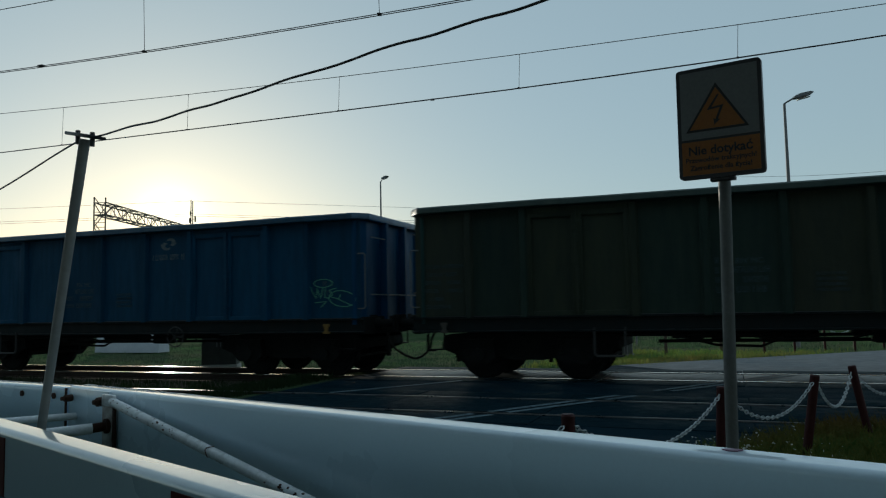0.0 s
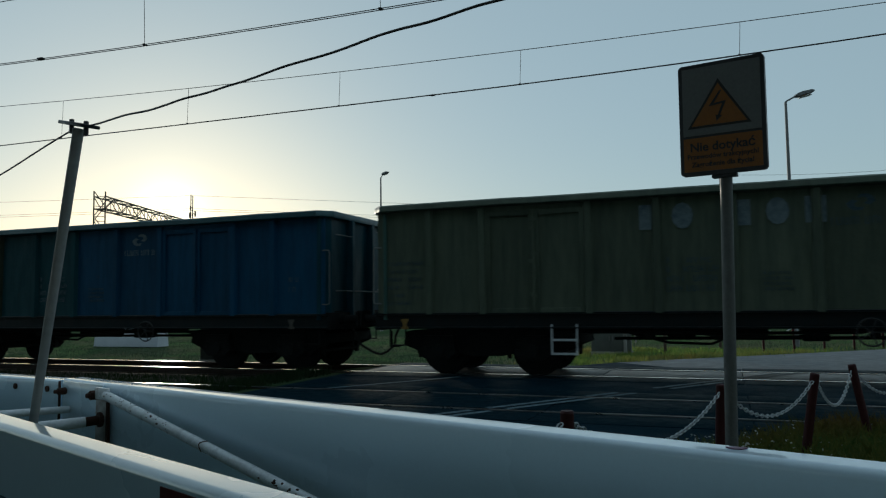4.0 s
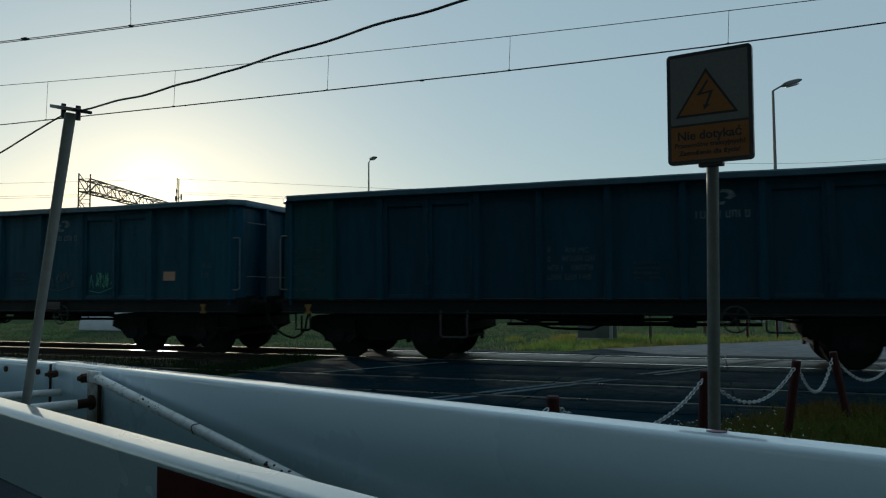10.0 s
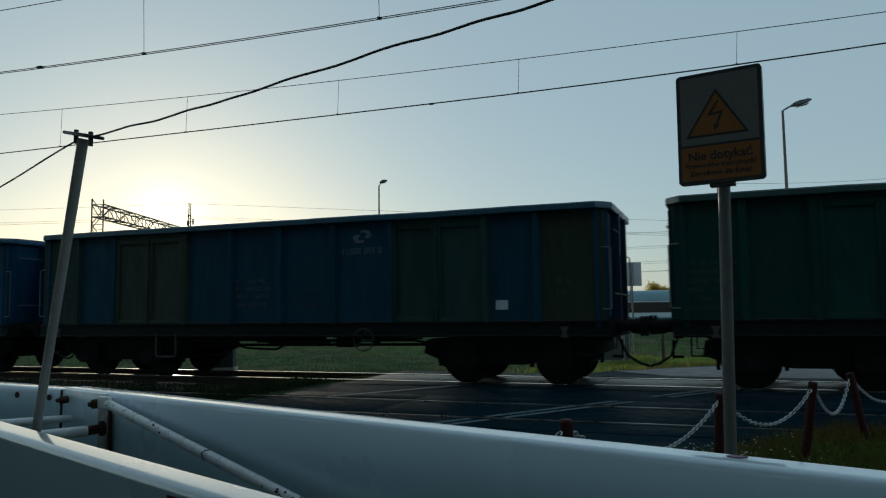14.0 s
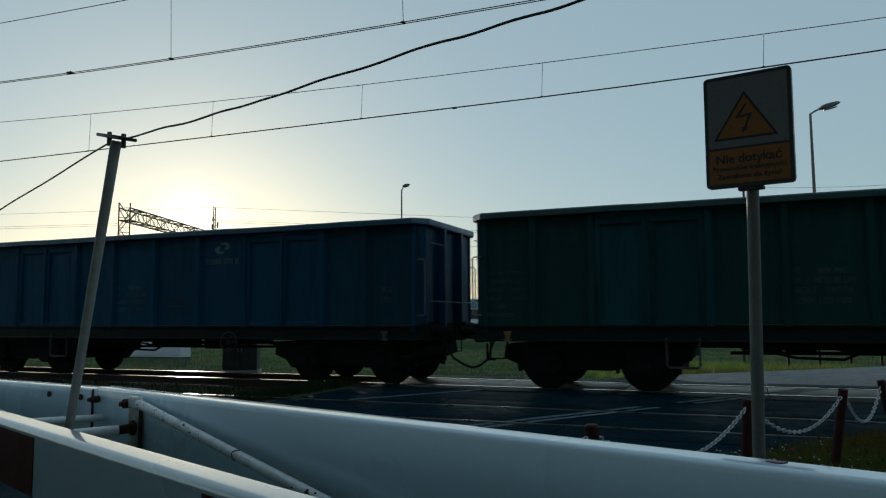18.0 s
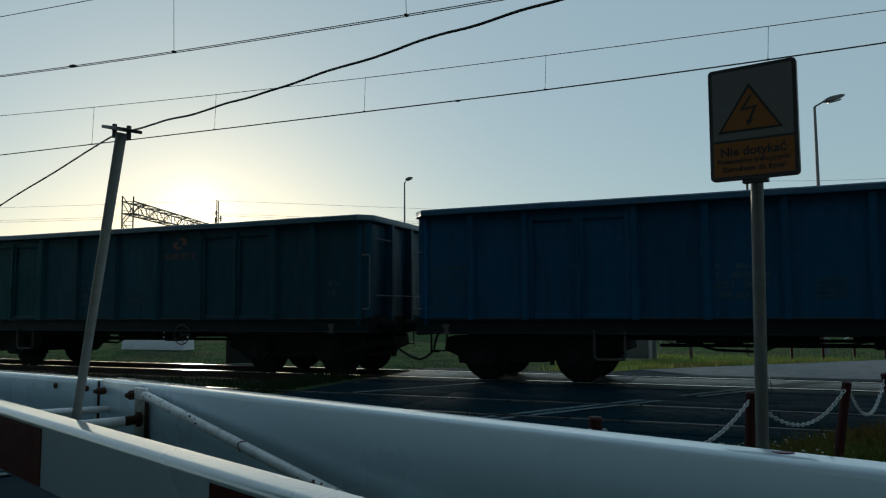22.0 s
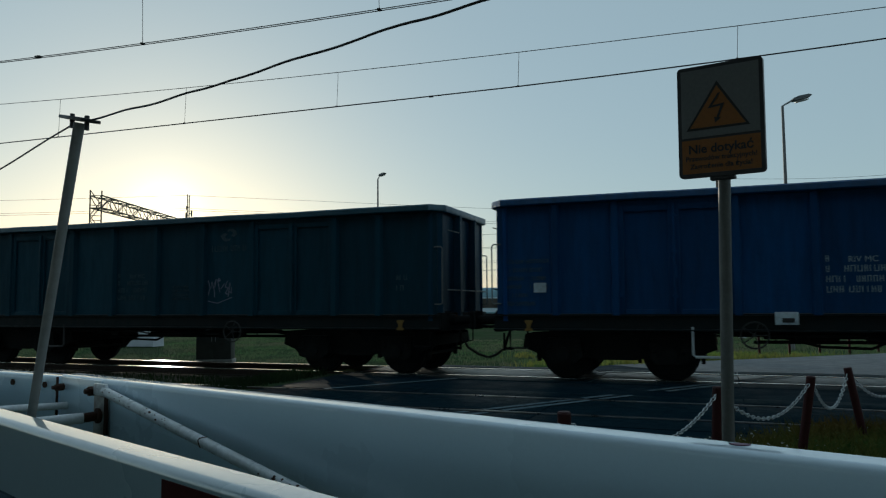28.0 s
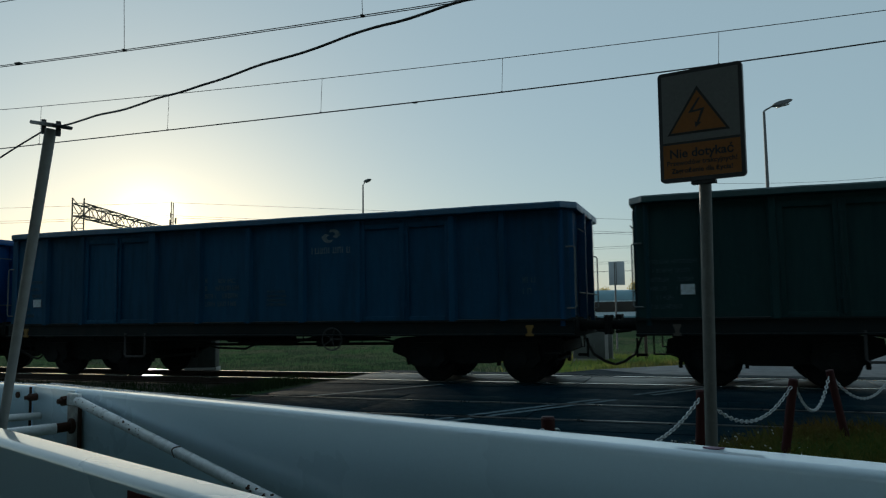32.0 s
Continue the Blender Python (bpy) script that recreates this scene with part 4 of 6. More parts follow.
BLUE, NAVY, TEAL, GREEN, KHAKI, SAGE = (0.005, 0.052, 0.115), (0.005, 0.04, 0.066), (0.007, 0.049, 0.06), (0.007, 0.042, 0.038), (0.03, 0.037, 0.02), (0.085, 0.105, 0.075)
MIDBLUE = (0.004, 0.048, 0.1)
SPECS = [   # one row for each wagon, from the front of the train
    ("blue open freight wagon, dusty", BLUE, None, MARKING, "frame", ()),
    ("blue open freight wagon, dusty", BLUE, None, MARKING, "frame", ()),
    ("blue open freight wagon with green scrawl on its end panel", BLUE, None, MARKING, "frame", (("spray", 11.86, 1.36, GREENSPRAY),)),
    ("dark brownish green open freight wagon with a blue patch", (0.026, 0.043, 0.034), {0: (0.038, 0.046, 0.033), 2: (0.037, 0.046, 0.03), 5: (0.04, 0.045, 0.03), 7: (0.014, 0.05, 0.066)}, MARKRED, "frame", ()),
    ("dark blue open freight wagon", NAVY, None, MARKRED, "frame", ()),
    ("dark green and blue open freight wagon, part repainted", TEAL, {0: GREEN, 1: GREEN, 2: KHAKI, 5: BLUE, 6: BLUE, 7: BLUE, 8: BLUE, 9: BLUE}, MARKING, "frame", (("spray", EDGES[2] + 1.15, 1.9, PALESPRAY, 21, 0.3, 0.22, 4),)),
    ("pale sage green open freight wagon with large blocks of lettering", SAGE, None, MARKFAINT, "ladder", (("letters", 5.0, 2.75),)),
    ("dark teal open freight wagon with a white side step", TEAL, {0: NAVY, 1: NAVY}, MARKING, "frame", (("card", EDGES[8] + 0.45, 1.55),)),
    ("dark teal blue open freight wagon", TEAL, {4: NAVY, 7: NAVY}, MARKING, "frame", ()),
    ("teal blue open freight wagon with a green scrawl", (0.011, 0.06, 0.09), {2: TEAL}, MARKING, "ladder", (("spray", 9.17, 1.4, GREENSPRAY, 5, 0.66, 0.36, 9), ("spray", 7.95, 1.45, MARKDIM, 8, 0.8, 0.35, 8), ("buff", 11.33, 1.65), ("dim_plate", 8.16, 1.02))),
    ("dark teal open freight wagon", NAVY, {0: TEAL}, MARKING, "frame", ()),
    ("deep blue open freight wagon with a clear white emblem", MIDBLUE, {8: TEAL}, MARKING, "frame", ()),
    ("open freight wagon patched in blue and khaki", (0.005, 0.046, 0.082), {0: (0.02, 0.042, 0.038), 2: (0.034, 0.052, 0.038), 7: (0.02, 0.048, 0.046), 9: (0.028, 0.042, 0.026)}, MARKING, "frame", (("card", EDGES[8] + 0.3, 1.45),)),
    ("dark green open freight wagon", GREEN, None, MARKFAINT, "frame", ()),
    ("deep blue open freight wagon with pale door marks", MIDBLUE, {8: NAVY, 9: NAVY}, MARKING, "frame", ()),
    ("dark green open freight wagon with a faded emblem", (0.008, 0.042, 0.042), {2: TEAL, 7: TEAL}, MARKFAINT, "frame", ()),
    ("dark teal open freight wagon with an orange emblem", (0.008, 0.045, 0.066), {2: TEAL}, MARKRED, "frame", ()),
    ("clean blue open freight wagon", BLUE, None, MARKING, "frame", ()),
    ("dark blue-green open freight wagon with a white card", (0.008, 0.05, 0.07), None, MARKING, "frame", (("card", 0.9, 1.63),)),
    ("dark blue open freight wagon with a pale scrawl", NAVY, None, MARKFAINT, "frame", (("card", 0.9, 1.63), ("spray", 7.85, 1.5, PALESPRAY, 17, 0.6, 0.42, 7))),
    ("bright blue open freight wagon with clear lettering", (0.005, 0.048, 0.15), None, MARKCLEAR, "frame", (("card", 0.9, 1.63), ("plate", 4.85, 1.09))),
    ("dark blue open freight wagon with a white card", (0.007, 0.05, 0.11), {2: BLUE}, MARKING, "frame", (("card", 0.9, 1.63),)),
    ("blackish green open freight wagon with a white card", (0.01, 0.036, 0.038), None, MARKFAINT, "frame", (("card", 0.9, 1.63),)),
    ("dark blue open freight wagon", NAVY, None, MARKING, "frame", ()),
]
for label, colour, patches, bright, step, extras in SPECS:
    make_wagon(label, colour, patches, bright, step, 3.7, 4.38 if len(wagons) == 20 else 8.4 + 0.1 * (len(wagons) % 3), extras)

# left end of the fourth wagon along the track, second by second
LEFT_END = [-5.56, -16.64, -27.47, -38.07, -48.45, -58.61, -68.57, -78.32, -87.87, -97.23, -106.4, -115.38, -124.18, -132.79, -141.23, -149.48, -157.56,
            -165.47, -173.21, -180.78, -188.19, -195.44, -202.54, -209.5, -216.33, -223.04, -229.64, -236.14, -242.57, -248.94, -255.27, -261.59, -267.91]
PITCH = 14.04


def motions():
    for k, w in enumerate(wagons):
        walk(w, [(t, pose(x + PITCH * (k - 3), TRACK_FAR, 0)) for t, x in enumerate(LEFT_END)])
    # every wheelset turns alike: one action, shared
    first, rows = wheelsets[0], []
    curve = np.interp(np.arange(0, 32 * FPS + 1) / FPS, range(33), LEFT_END)
    for k, x in enumerate(curve):
        rows.append((k / FPS, Matrix.Rotation((x - LEFT_END[0]) / 0.46, 4, "Y")))
    walk(first, rows)
    for w in wheelsets[1:]:
        w.rotation_mode = "QUATERNION"
        w.animation_data_create()
        w.animation_data.action = first.animation_data.action
        w.animation_data.action_slot = first.animation_data.action_slot
# ---------------------------------------------------------------- the barrier boom beside the eye
boom = thing("barrier_boom", (-1.3, 1.25, 0), "white lowered barrier boom of two box beams with cross tubes", "barrier")


def at_boom(x, y, z):
    return (x + 1.3, y - 1.25, z)


def beam_bm(a, b, z0, z1, width, side, r=0.011):
    """A box beam with rounded edges from a to b (top front edge line); side: which way its thickness goes."""
    m = bmesh.new()
    a, b = Vector((*a, 0)), Vector((*b, 0))
    d = (b - a).normalized()
    n = Vector((-d.y, d.x, 0)) * side
    L = (b - a).length
    out = [(0, z0 + r)] + [(r - r * math.cos(a), z1 - r + r * math.sin(a)) for a in [math.pi / 2 * k / 7 for k in range(8)]] + [(width - r, z1), (width, z1 - r), (width, z0 + r), (width - r, z0), (r, z0)]
    prism(m, out, 0, L, "x")
    rot = Matrix((( d.x, n.x, 0, a.x + 1.3), (d.y, n.y, 0, a.y - 1.25), (0, 0, 1, 0), (0, 0, 0, 1)))
    bmesh.ops.transform(m, matrix=rot, verts=m.verts)
    bmesh.ops.recalc_face_normals(m, faces=m.faces)
    return m


# far beam: outer length, splice, and the flared length towards the hinge
FARJ = (-1.524, 1.412)
far_out = part("far_beam_outer", beam_bm((-4.6, 2.0), FARJ, 0.995, 1.152, 0.06, 1), BOOM, boom, "white painted box beam")
far_in = part("far_beam_inner", beam_bm((-1.512, 1.4105), (1.7, 0.37), 0.99, 1.156, 0.06, 1), BOOM, boom, "white painted box beam")
near_in = part("near_beam", beam_bm((-2.7545, 1.5865), (1.3955, -0.1145), 1.022, 1.142, 0.054, 1, 0.0115), BOOMSHADED, boom, "white painted box beam with red bands")
ND = Vector((1.4 + 2.75, -0.103 - 1.598, 0)).normalized()
NN = Vector((ND.y, -ND.x, 0))
for x0, x1 in ((-1.737, -1.105), (-0.578, -0.028), (0.53, 1.08)):
    b = bmesh.new()
    p0, p1 = [Vector((-2.7545, 1.5865, 0)) + ND * ((x + 2.75) / ND.x) + NN * 0.0015 for x in (x0, x1)]
    q = [at_boom(p.x, p.y, z) for p, z in ((p0, 1.034), (p1, 1.034), (p1, 1.129), (p0, 1.129))]
    b.faces.new([b.verts.new(v) for v in q])
    e = bmesh.ops.extrude_face_region(b, geom=b.faces[:])
    bmesh.ops.translate(b, vec=(NN * -0.0025), verts=[v for v in e["geom"] if isinstance(v, bmesh.types.BMVert)])
    bmesh.ops.recalc_face_normals(b, faces=b.faces)
    part("red_band", b, BOOMRED, near_in, "dark red reflective band")

# splice plate, bolts and bolt holes on the far beam's near face
FD = Vector((3.195, -1.035, 0)).normalized()
FNV = Vector((FD.y, -FD.x, 0))


def on_far(x, z, out=0.0):
    p = Vector((-1.495, 1.405, 0)) + FD * ((x + 1.495) / FD.x) + FNV * out
    return Vector(at_boom(p.x, p.y, z))


def frot():
    return Matrix(((FD.x, FNV.x, 0), (FD.y, FNV.y, 0), (0, 0, 1)))


def plate(x, z, w, h, out, thick, material, name, label=""):
    b = bmesh.new()
    box(b, on_far(x, z, out), (w, thick, h), frot(), bevel=0.0015)
    return part(name, b, material, boom, label)


plate(-1.405, 1.075, 0.19, 0.155, 0.002, 0.006, BOOM, "splice_plate", "white splice plate")
plate(-1.5235, 1.075, 0.0035, 0.15, 0.001, 0.006, RUST, "splice_gap")
plate(-1.285, 1.062, 0.009, 0.125, 0.008, 0.006, RUST, "rusty_plate_edge", "rusted plate edge")
plate(-1.312, 1.06, 0.045, 0.13, 0.008, 0.005, STAINED, "end_plate", "rust-stained end plate")


def bolt(p, r, depth, material, name="bolt"):
    b = bmesh.new()
    rod(b, p, p + FNV * depth, r, 6)
    rod(b, p + FNV * depth, p + FNV * (depth + 0.008), r * 0.55, 8)
    return part(name, b, material, boom, "rusty bolt")


bolt(on_far(-1.484, 1.129, 0.004), 0.0085, 0.02, RUST)
for x in (-1.71, -1.57):
    b = bmesh.new()
    p = Vector(at_boom(-4.6, 2.0, 0)) + Vector((3.1, -0.593, 0)).normalized() * ((x + 4.6) * 1.018)
    p.z = 1.129
    rod(b, p, p + Vector((-0.19, -0.98, 0)) * 0.0035, 0.0075, 12)
    part("bolt_hole", b, RUST, far_out, "dark rust-ringed hole")
# hex bolt end beside the rusty plate, cross tubes and the long brace
bolt(on_far(-1.318, 1.132, 0.01), 0.0105, 0.022, RUST)
b = bmesh.new()
rod(b, on_far(-1.31, 1.077, 0.004), on_far(-1.322, 1.074, 0.045), 0.0105, 12)
rod(b, on_far(-1.309, 1.077, 0.004), on_far(-1.311, 1.077, 0.016), 0.017, 12)
part("rusty_sleeve", b, RUST, boom, "bare rusty tube end")
b = bmesh.new()
p0, p1 = Vector(on_far(-1.321, 1.074, 0.04)), Vector(at_boom(-1.47, 1.1, 1.07))
rod(b, p0, p1, 0.012, 16)
part("cross_tube", b, CHIPPED, boom, "white cross tube with chipped paint", smooth=False)
b = bmesh.new()
rod(b, on_far(-1.466, 1.086, 0.0), at_boom(-1.56, 1.15, 1.096), 0.0085, 12)
part("cross_tube", b, CHIPPED, boom, "thin white cross tube")
b = bmesh.new()
A, B = Vector(on_far(-1.297, 1.139, 0.02)), Vector(at_boom(-0.38, 0.97, 0.983))
d = (B - A).normalized()
rod(b, A + d * 0.03, B, 0.0102, 20)
box(b, A + d * 0.012, (0.05, 0.01, 0.026), frot(), bevel=0.003)
CRACK = 0.44
brace = part("brace_tube", b, CHIPPED, boom, "white diagonal brace tube with chipped paint")
rng = random.Random(4)
b = bmesh.new()
L = (B - A).length
side = d.cross(Vector((0, 0, 1))).normalized()
for k in range(58):
    s = rng.uniform(0.03, 0.5) if k < 34 else rng.gauss(0.7, 0.05)
    a = rng.uniform(-2.2, 0.9)
    rad = (side * math.cos(a) + Vector((0, 0, 1)) * abs(math.sin(a)) * (1 if a > -1.5 else -1)).normalized()
    size = rng.choice((0.0008, 0.0011, 0.0014, 0.0022)) * (1.2 if s > 0.4 else 1)
    c = A + d * (s * L) + rad * 0.0103
    m = Matrix.Translation(c) @ rad.to_track_quat("Z", "Y").to_matrix().to_4x4() @ Matrix.Diagonal((size * rng.uniform(1, 2.5), size, 1, 1))
    bmesh.ops.create_cone(b, cap_ends=True, segments=7, radius1=1, radius2=0.8, depth=0.0012, matrix=m)
ring = [A + d * (CRACK + 0.004 * math.sin(3 * q)) + (side * math.cos(q) + d.cross(side) * math.sin(q)) * 0.0103 for q in [2 * math.pi * k / 16 for k in range(17)]]
tube(b, ring, 0.0014, 4)
tagged(part("chipped_paint", b, RUST, brace, "rust showing through chipped paint"), kind="stuff")

b = bmesh.new()
prism(b, [(1.315 + 0.011 * math.cos(q) * (1 + 0.25 * math.sin(3 * q)), -0.297 + 0.007 * math.sin(q)) for q in [2 * math.pi * k / 12 for k in range(12)]], 1.1555, 1.1572, "z")
part("paint_spot", b, SPOT, far_in, "purplish spot of old paint")

# mast on the boom with its clamp and stay cables
mast_b, mast_t = Vector(at_boom(-1.324, 1.165, 1.07)), Vector(at_boom(-1.211, 1.16, 1.692))
b = bmesh.new()
rod(b, mast_b, mast_t, 0.0086, 16, 0.0108)
mast = part("stay_mast", b, MASTGREY, boom, "slim grey steel mast", smooth=False)
b = bmesh.new()
wdir = Vector((0.957, -0.29, 0))
wrot = Matrix(((wdir.x, -wdir.y, 0), (wdir.y, wdir.x, 0), (0, 0, 1)))
box(b, mast_t + Vector((0, 0, 0.008)), (0.098, 0.04, 0.007), wrot @ Matrix.Rotation(radians(13), 3, "Y"), bevel=0.002)
clamp = part("cable_clamp", b, SIGNBACKING, mast, "dark bolted clamp plate")
for s in (-0.03, 0.03):
    q = bmesh.new()
    c = mast_t + wdir * s - Vector((0, 0, 0.23 * s))
    rod(q, c + Vector((0, 0, -0.012)), c + Vector((0, 0, 0.017)), 0.005, 6)
    part("clamp_bolt", q, SIGNBACKING, clamp)


def cable(a, c, sag, r, waves, amp, n=48, kink=0.0):
    pts = []
    for i in range(n + 1):
        t = i / n
        p = a.lerp(c, t)
        p.z += -4 * sag * t * (1 - t) + amp * math.sin(waves * 2 * math.pi * t) * (1 - t * 0.3)
        p.z += kink * (noise.noise((26 * t, 3.7, 1.0)) - 1.6 * math.sin(math.pi * min(t, 0.33) / 0.33))
        pts.append(p)
    return tube(bmesh.new(), pts, r, 6)


part("stay_cable", cable(mast_t + wdir * 0.035, Vector(at_boom(1.1, 0.466, 1.703)), 0.004, 0.0019, 9, 0.0008, 150, 0.0034), WIRE, boom, "dark twisted stay cable")
part("stay_cable", cable(mast_t - wdir * 0.035, Vector(at_boom(-3.8, 1.80, 1.165)), 0.0, 0.0019, 8, 0.0009, 90), WIRE, boom, "dark twisted stay cable")
b = bmesh.new()
rod(b, at_boom(1.1, 0.46, 1.1), at_boom(1.1, 0.46, 1.67), 0.012, 12)
rod(b, at_boom(1.1, 0.02, 1.09), at_boom(1.1, 0.6, 1.09), 0.0165, 12)
part("stay_mast", b, MASTGREY, boom, "slim grey steel mast")
b = bmesh.new()
box(b, at_boom(1.62, 0.05, 0.5), (0.42, 0.8, 1.06), bevel=0.02)
part("barrier_machine", b, CABINET, boom, "grey barrier drive housing on the ground")
b = bmesh.new()
box(b, at_boom(1.62, 0.05, -0.02), (0.6, 1.0, 0.1), bevel=0.01)
part("footing", b, CONCRETE, boom)
b = bmesh.new()
rod(b, at_boom(-4.5, 2.02, -0.02), at_boom(-4.5, 2.02, 1.0), 0.03, 10)
part("boom_rest", b, POSTGREY, boom)

# ---------------------------------------------------------------- warning sign
sx0, sy0, sx1, sy1 = -0.183, 4.387, 0.257, 4.28
SD = Vector((sx1 - sx0, sy1 - sy0, 0))
SW = SD.length
SD.normalize()
SNV = Vector((SD.y, -SD.x, 0))
SZ0, SZ1 = 2.014, 2.636
sign_m = Matrix(((SD.x, -SNV.x, 0, (sx0 + sx1) / 2), (SD.y, -SNV.y, 0, (sy0 + sy1) / 2), (0, 0, 1, (SZ0 + SZ1) / 2), (0, 0, 0, 1)))
tilt = Matrix.Rotation(radians(0.3), 4, "Y")
sign = thing("warning_sign", (0.03, 4.56, 0), "high-voltage warning sign in yellow and white on a grey tube post", "sign", kind="")
post_top, post_foot = Vector((0.046, 4.41, 2.4)), Vector((0.0, 4.41, -0.15))
b = bmesh.new()
rod(b, post_foot - Vector((0.03, 4.56, 0)), post_top - Vector((0.03, 4.56, 0)), 0.033, 18)
part("tube_post", b, POSTGREY, sign, "grey steel tube post")
rel = Matrix.Translation((-0.03, -4.56, 0)) @ sign_m @ tilt @ Matrix.Translation((0, -0.045, 0))
H2, W2 = (SZ1 - SZ0) / 2, SW / 2


def board(name, outline, y0, y1, material, label="", parent=None):
    m = bmesh.new()
    prism(m, outline, y0, y1, "y")
    bmesh.ops.transform(m, matrix=rel, verts=m.verts)
    bmesh.ops.recalc_face_normals(m, faces=m.faces)
    return part(name, m, material, parent or sign, label)


def rounded(w0, w1, z0, z1, r, n=4):
    out = []
    for cx, cz, a0 in ((w1 - r, z1 - r, 0), (w0 + r, z1 - r, 90), (w0 + r, z0 + r, 180), (w1 - r, z0 + r, 270)):
        out += [(cx + r * math.cos(radians(a0 + 90 * k / n)), cz + r * math.sin(radians(a0 + 90 * k / n))) for k in range(n + 1)]
    return out


tray = board("sign_tray", rounded(-W2, W2, -H2, H2, 0.022), -0.002, 0.03, SIGNBACKING, "dark folded sheet edge")
SPLIT = -H2 + 0.215
E_ = 0.021
board("white_field", [(-W2 + E_, SPLIT + 0.007), (W2 - E_, SPLIT + 0.007), (W2 - E_, H2 - E_), (-W2 + E_, H2 - E_)], -0.0045, -0.001, BACKLITWHITE, "white reflective field", tray)
board("yellow_field", [(-W2 + E_, -H2 + E_), (W2 - E_, -H2 + E_), (W2 - E_, SPLIT - 0.007), (-W2 + E_, SPLIT - 0.007)], -0.0045, -0.001, BACKLITYELLOW, "orange-yellow field", tray)
tc = -0.012
board("triangle_border", [(tc - 0.168, SPLIT + 0.045), (tc + 0.168, SPLIT + 0.045), (tc, H2 - 0.098)], -0.0065, -0.002, INK, "black triangle border", tray)
board("triangle_field", [(tc - 0.146, SPLIT + 0.058), (tc + 0.146, SPLIT + 0.058), (tc, H2 - 0.125)], -0.0085, -0.003, BACKLITYELLOW, "orange-yellow triangle", tray)
z0 = SPLIT + 0.075
board("lightning_arrow", [(tc + 0.018, z0 + 0.165), (tc + 0.006, z0 + 0.163), (tc - 0.05, z0 + 0.085), (tc + 0.02, z0 + 0.092), (tc - 0.004, z0 + 0.03), (tc - 0.016, z0 + 0.034), (tc - 0.012, z0 + 0.0), (tc + 0.02, z0 + 0.026), (tc + 0.008, z0 + 0.029), (tc + 0.04, z0 + 0.106), (tc - 0.024, z0 + 0.098), (tc + 0.018, z0 + 0.165)][:-1], -0.0105, -0.004, INK, "black lightning arrow", tray)
for text, size, zz in (("Nie dotykać", 0.068, SPLIT - 0.082), ("Przewodów trakcyjnych!", 0.0375, SPLIT - 0.124), ("Zagrożenie dla życia!", 0.0375, SPLIT - 0.168)):
    me = words(text, size, INK, align="CENTER", bold=0.02 * size)
    me.transform(rel @ Matrix.Translation((0, -0.006, zz)) @ Matrix.Rotation(radians(90), 4, "X"))
    part("lettering", me, None, tray, "black lettering")
for zz in (-H2 - 0.008, H2 - 0.12):
    b = box(bmesh.new(), (0.0, 0.035, zz), (0.13, 0.05, 0.022), bevel=0.004)
    bmesh.ops.transform(b, matrix=rel, verts=b.verts)
    part("bracket", b, SIGNBACKING, sign, "dark clamp bracket")

# ---------------------------------------------------------------- red posts with chains
def link_mesh():
    b = bmesh.new()
    pts = [(0.011 * math.cos(a) * 1.0, 0.0, 0.019 * math.sin(a)) for a in [2 * math.pi * k / 10 for k in range(11)]]
    return mesh_of("chain_link", tube(b, pts, 0.0038, 5), CHAINS)


def chain_post(x, y, top, lean=(0, 0), z=None, r=0.034, label="dark red painted bollard post with worn top"):
    z = ground_z(x, y) - 0.03 if z is None else z
    p = thing("chain_post", (x, y, z), label, "post", "red posts with chains")
    b = bmesh.new()
    tip = Vector((lean[0], lean[1], top - z))
    rod(b, (0, 0, 0), tip, r, 14)
    part("post_tube", b, POSTRED, p)
    b = bmesh.new()
    d = tip.normalized()
    rod(b, tip - d * 0.003, tip + d * 0.008, r * 1.06, 14, r * 0.85)
    part("cap", b, POSTRED, p)
    return p, Vector((x, y, z)) + tip


def hang(a, c, sag, scale=1.12, name="chain"):
    """A chain of single links between two points."""
    ch = thing(name, a, "pale steel chain hanging between red posts", "chain", "chains between the posts")
    L = (c - a).length + 2.6 * sag * sag / max((c - a).length, 0.1)
    n = int(L / (0.03 * scale))
    for i in range(n):
        t = (i + 0.5) / n
        p = a.lerp(c, t) - a
        p.z -= 4 * sag * t * (1 - t)
        dv = (c - a) + Vector((0, 0, -4 * sag * (1 - 2 * t)))
        o = part("link", LINKMESH, None, ch)
        q = dv.to_track_quat("Z", "Y").to_matrix().to_4x4()
        o.matrix_basis = Matrix.Translation(p) @ q @ Matrix.Rotation(radians(90 * (i % 2) + 8), 4, "Z") @ Matrix.Diagonal((scale, scale, scale, 1))
    return ch


LINKMESH = link_mesh()
near_posts = [chain_post(-0.745, 3.73, 0.785), chain_post(-0.08, 5.5, 0.75, (0.04, 0.0)), chain_post(0.51, 6.43, 0.755, (0.12, 0.0)), chain_post(1.17, 7.5, 0.745, (-0.14, 0.0)), chain_post(1.75, 8.45, 0.75), chain_post(-1.45, 2.6, 0.78)]
for i, j, sg in ((5, 0, 0.2), (0, 1, 0.22), (1, 2, 0.21), (2, 3, 0.24), (3, 4, 0.24)):
    a, c = near_posts[i][1], near_posts[j][1]
    dv = (c - a).normalized() * 0.036
    hang(a + dv - Vector((0, 0, 0.05)), c - dv - Vector((0, 0, 0.05)), sg)
far_posts = []
for k in range(3, 13):
    x, y = -2.3 + 0.95 * k * 0.86, 20.85 + 0.95 * k * 0.53
    far_posts.append(chain_post(x, y, 0.62 + 0.03 * math.sin(k * 2.3), (0.02 * math.sin(k), 0), r=0.036))
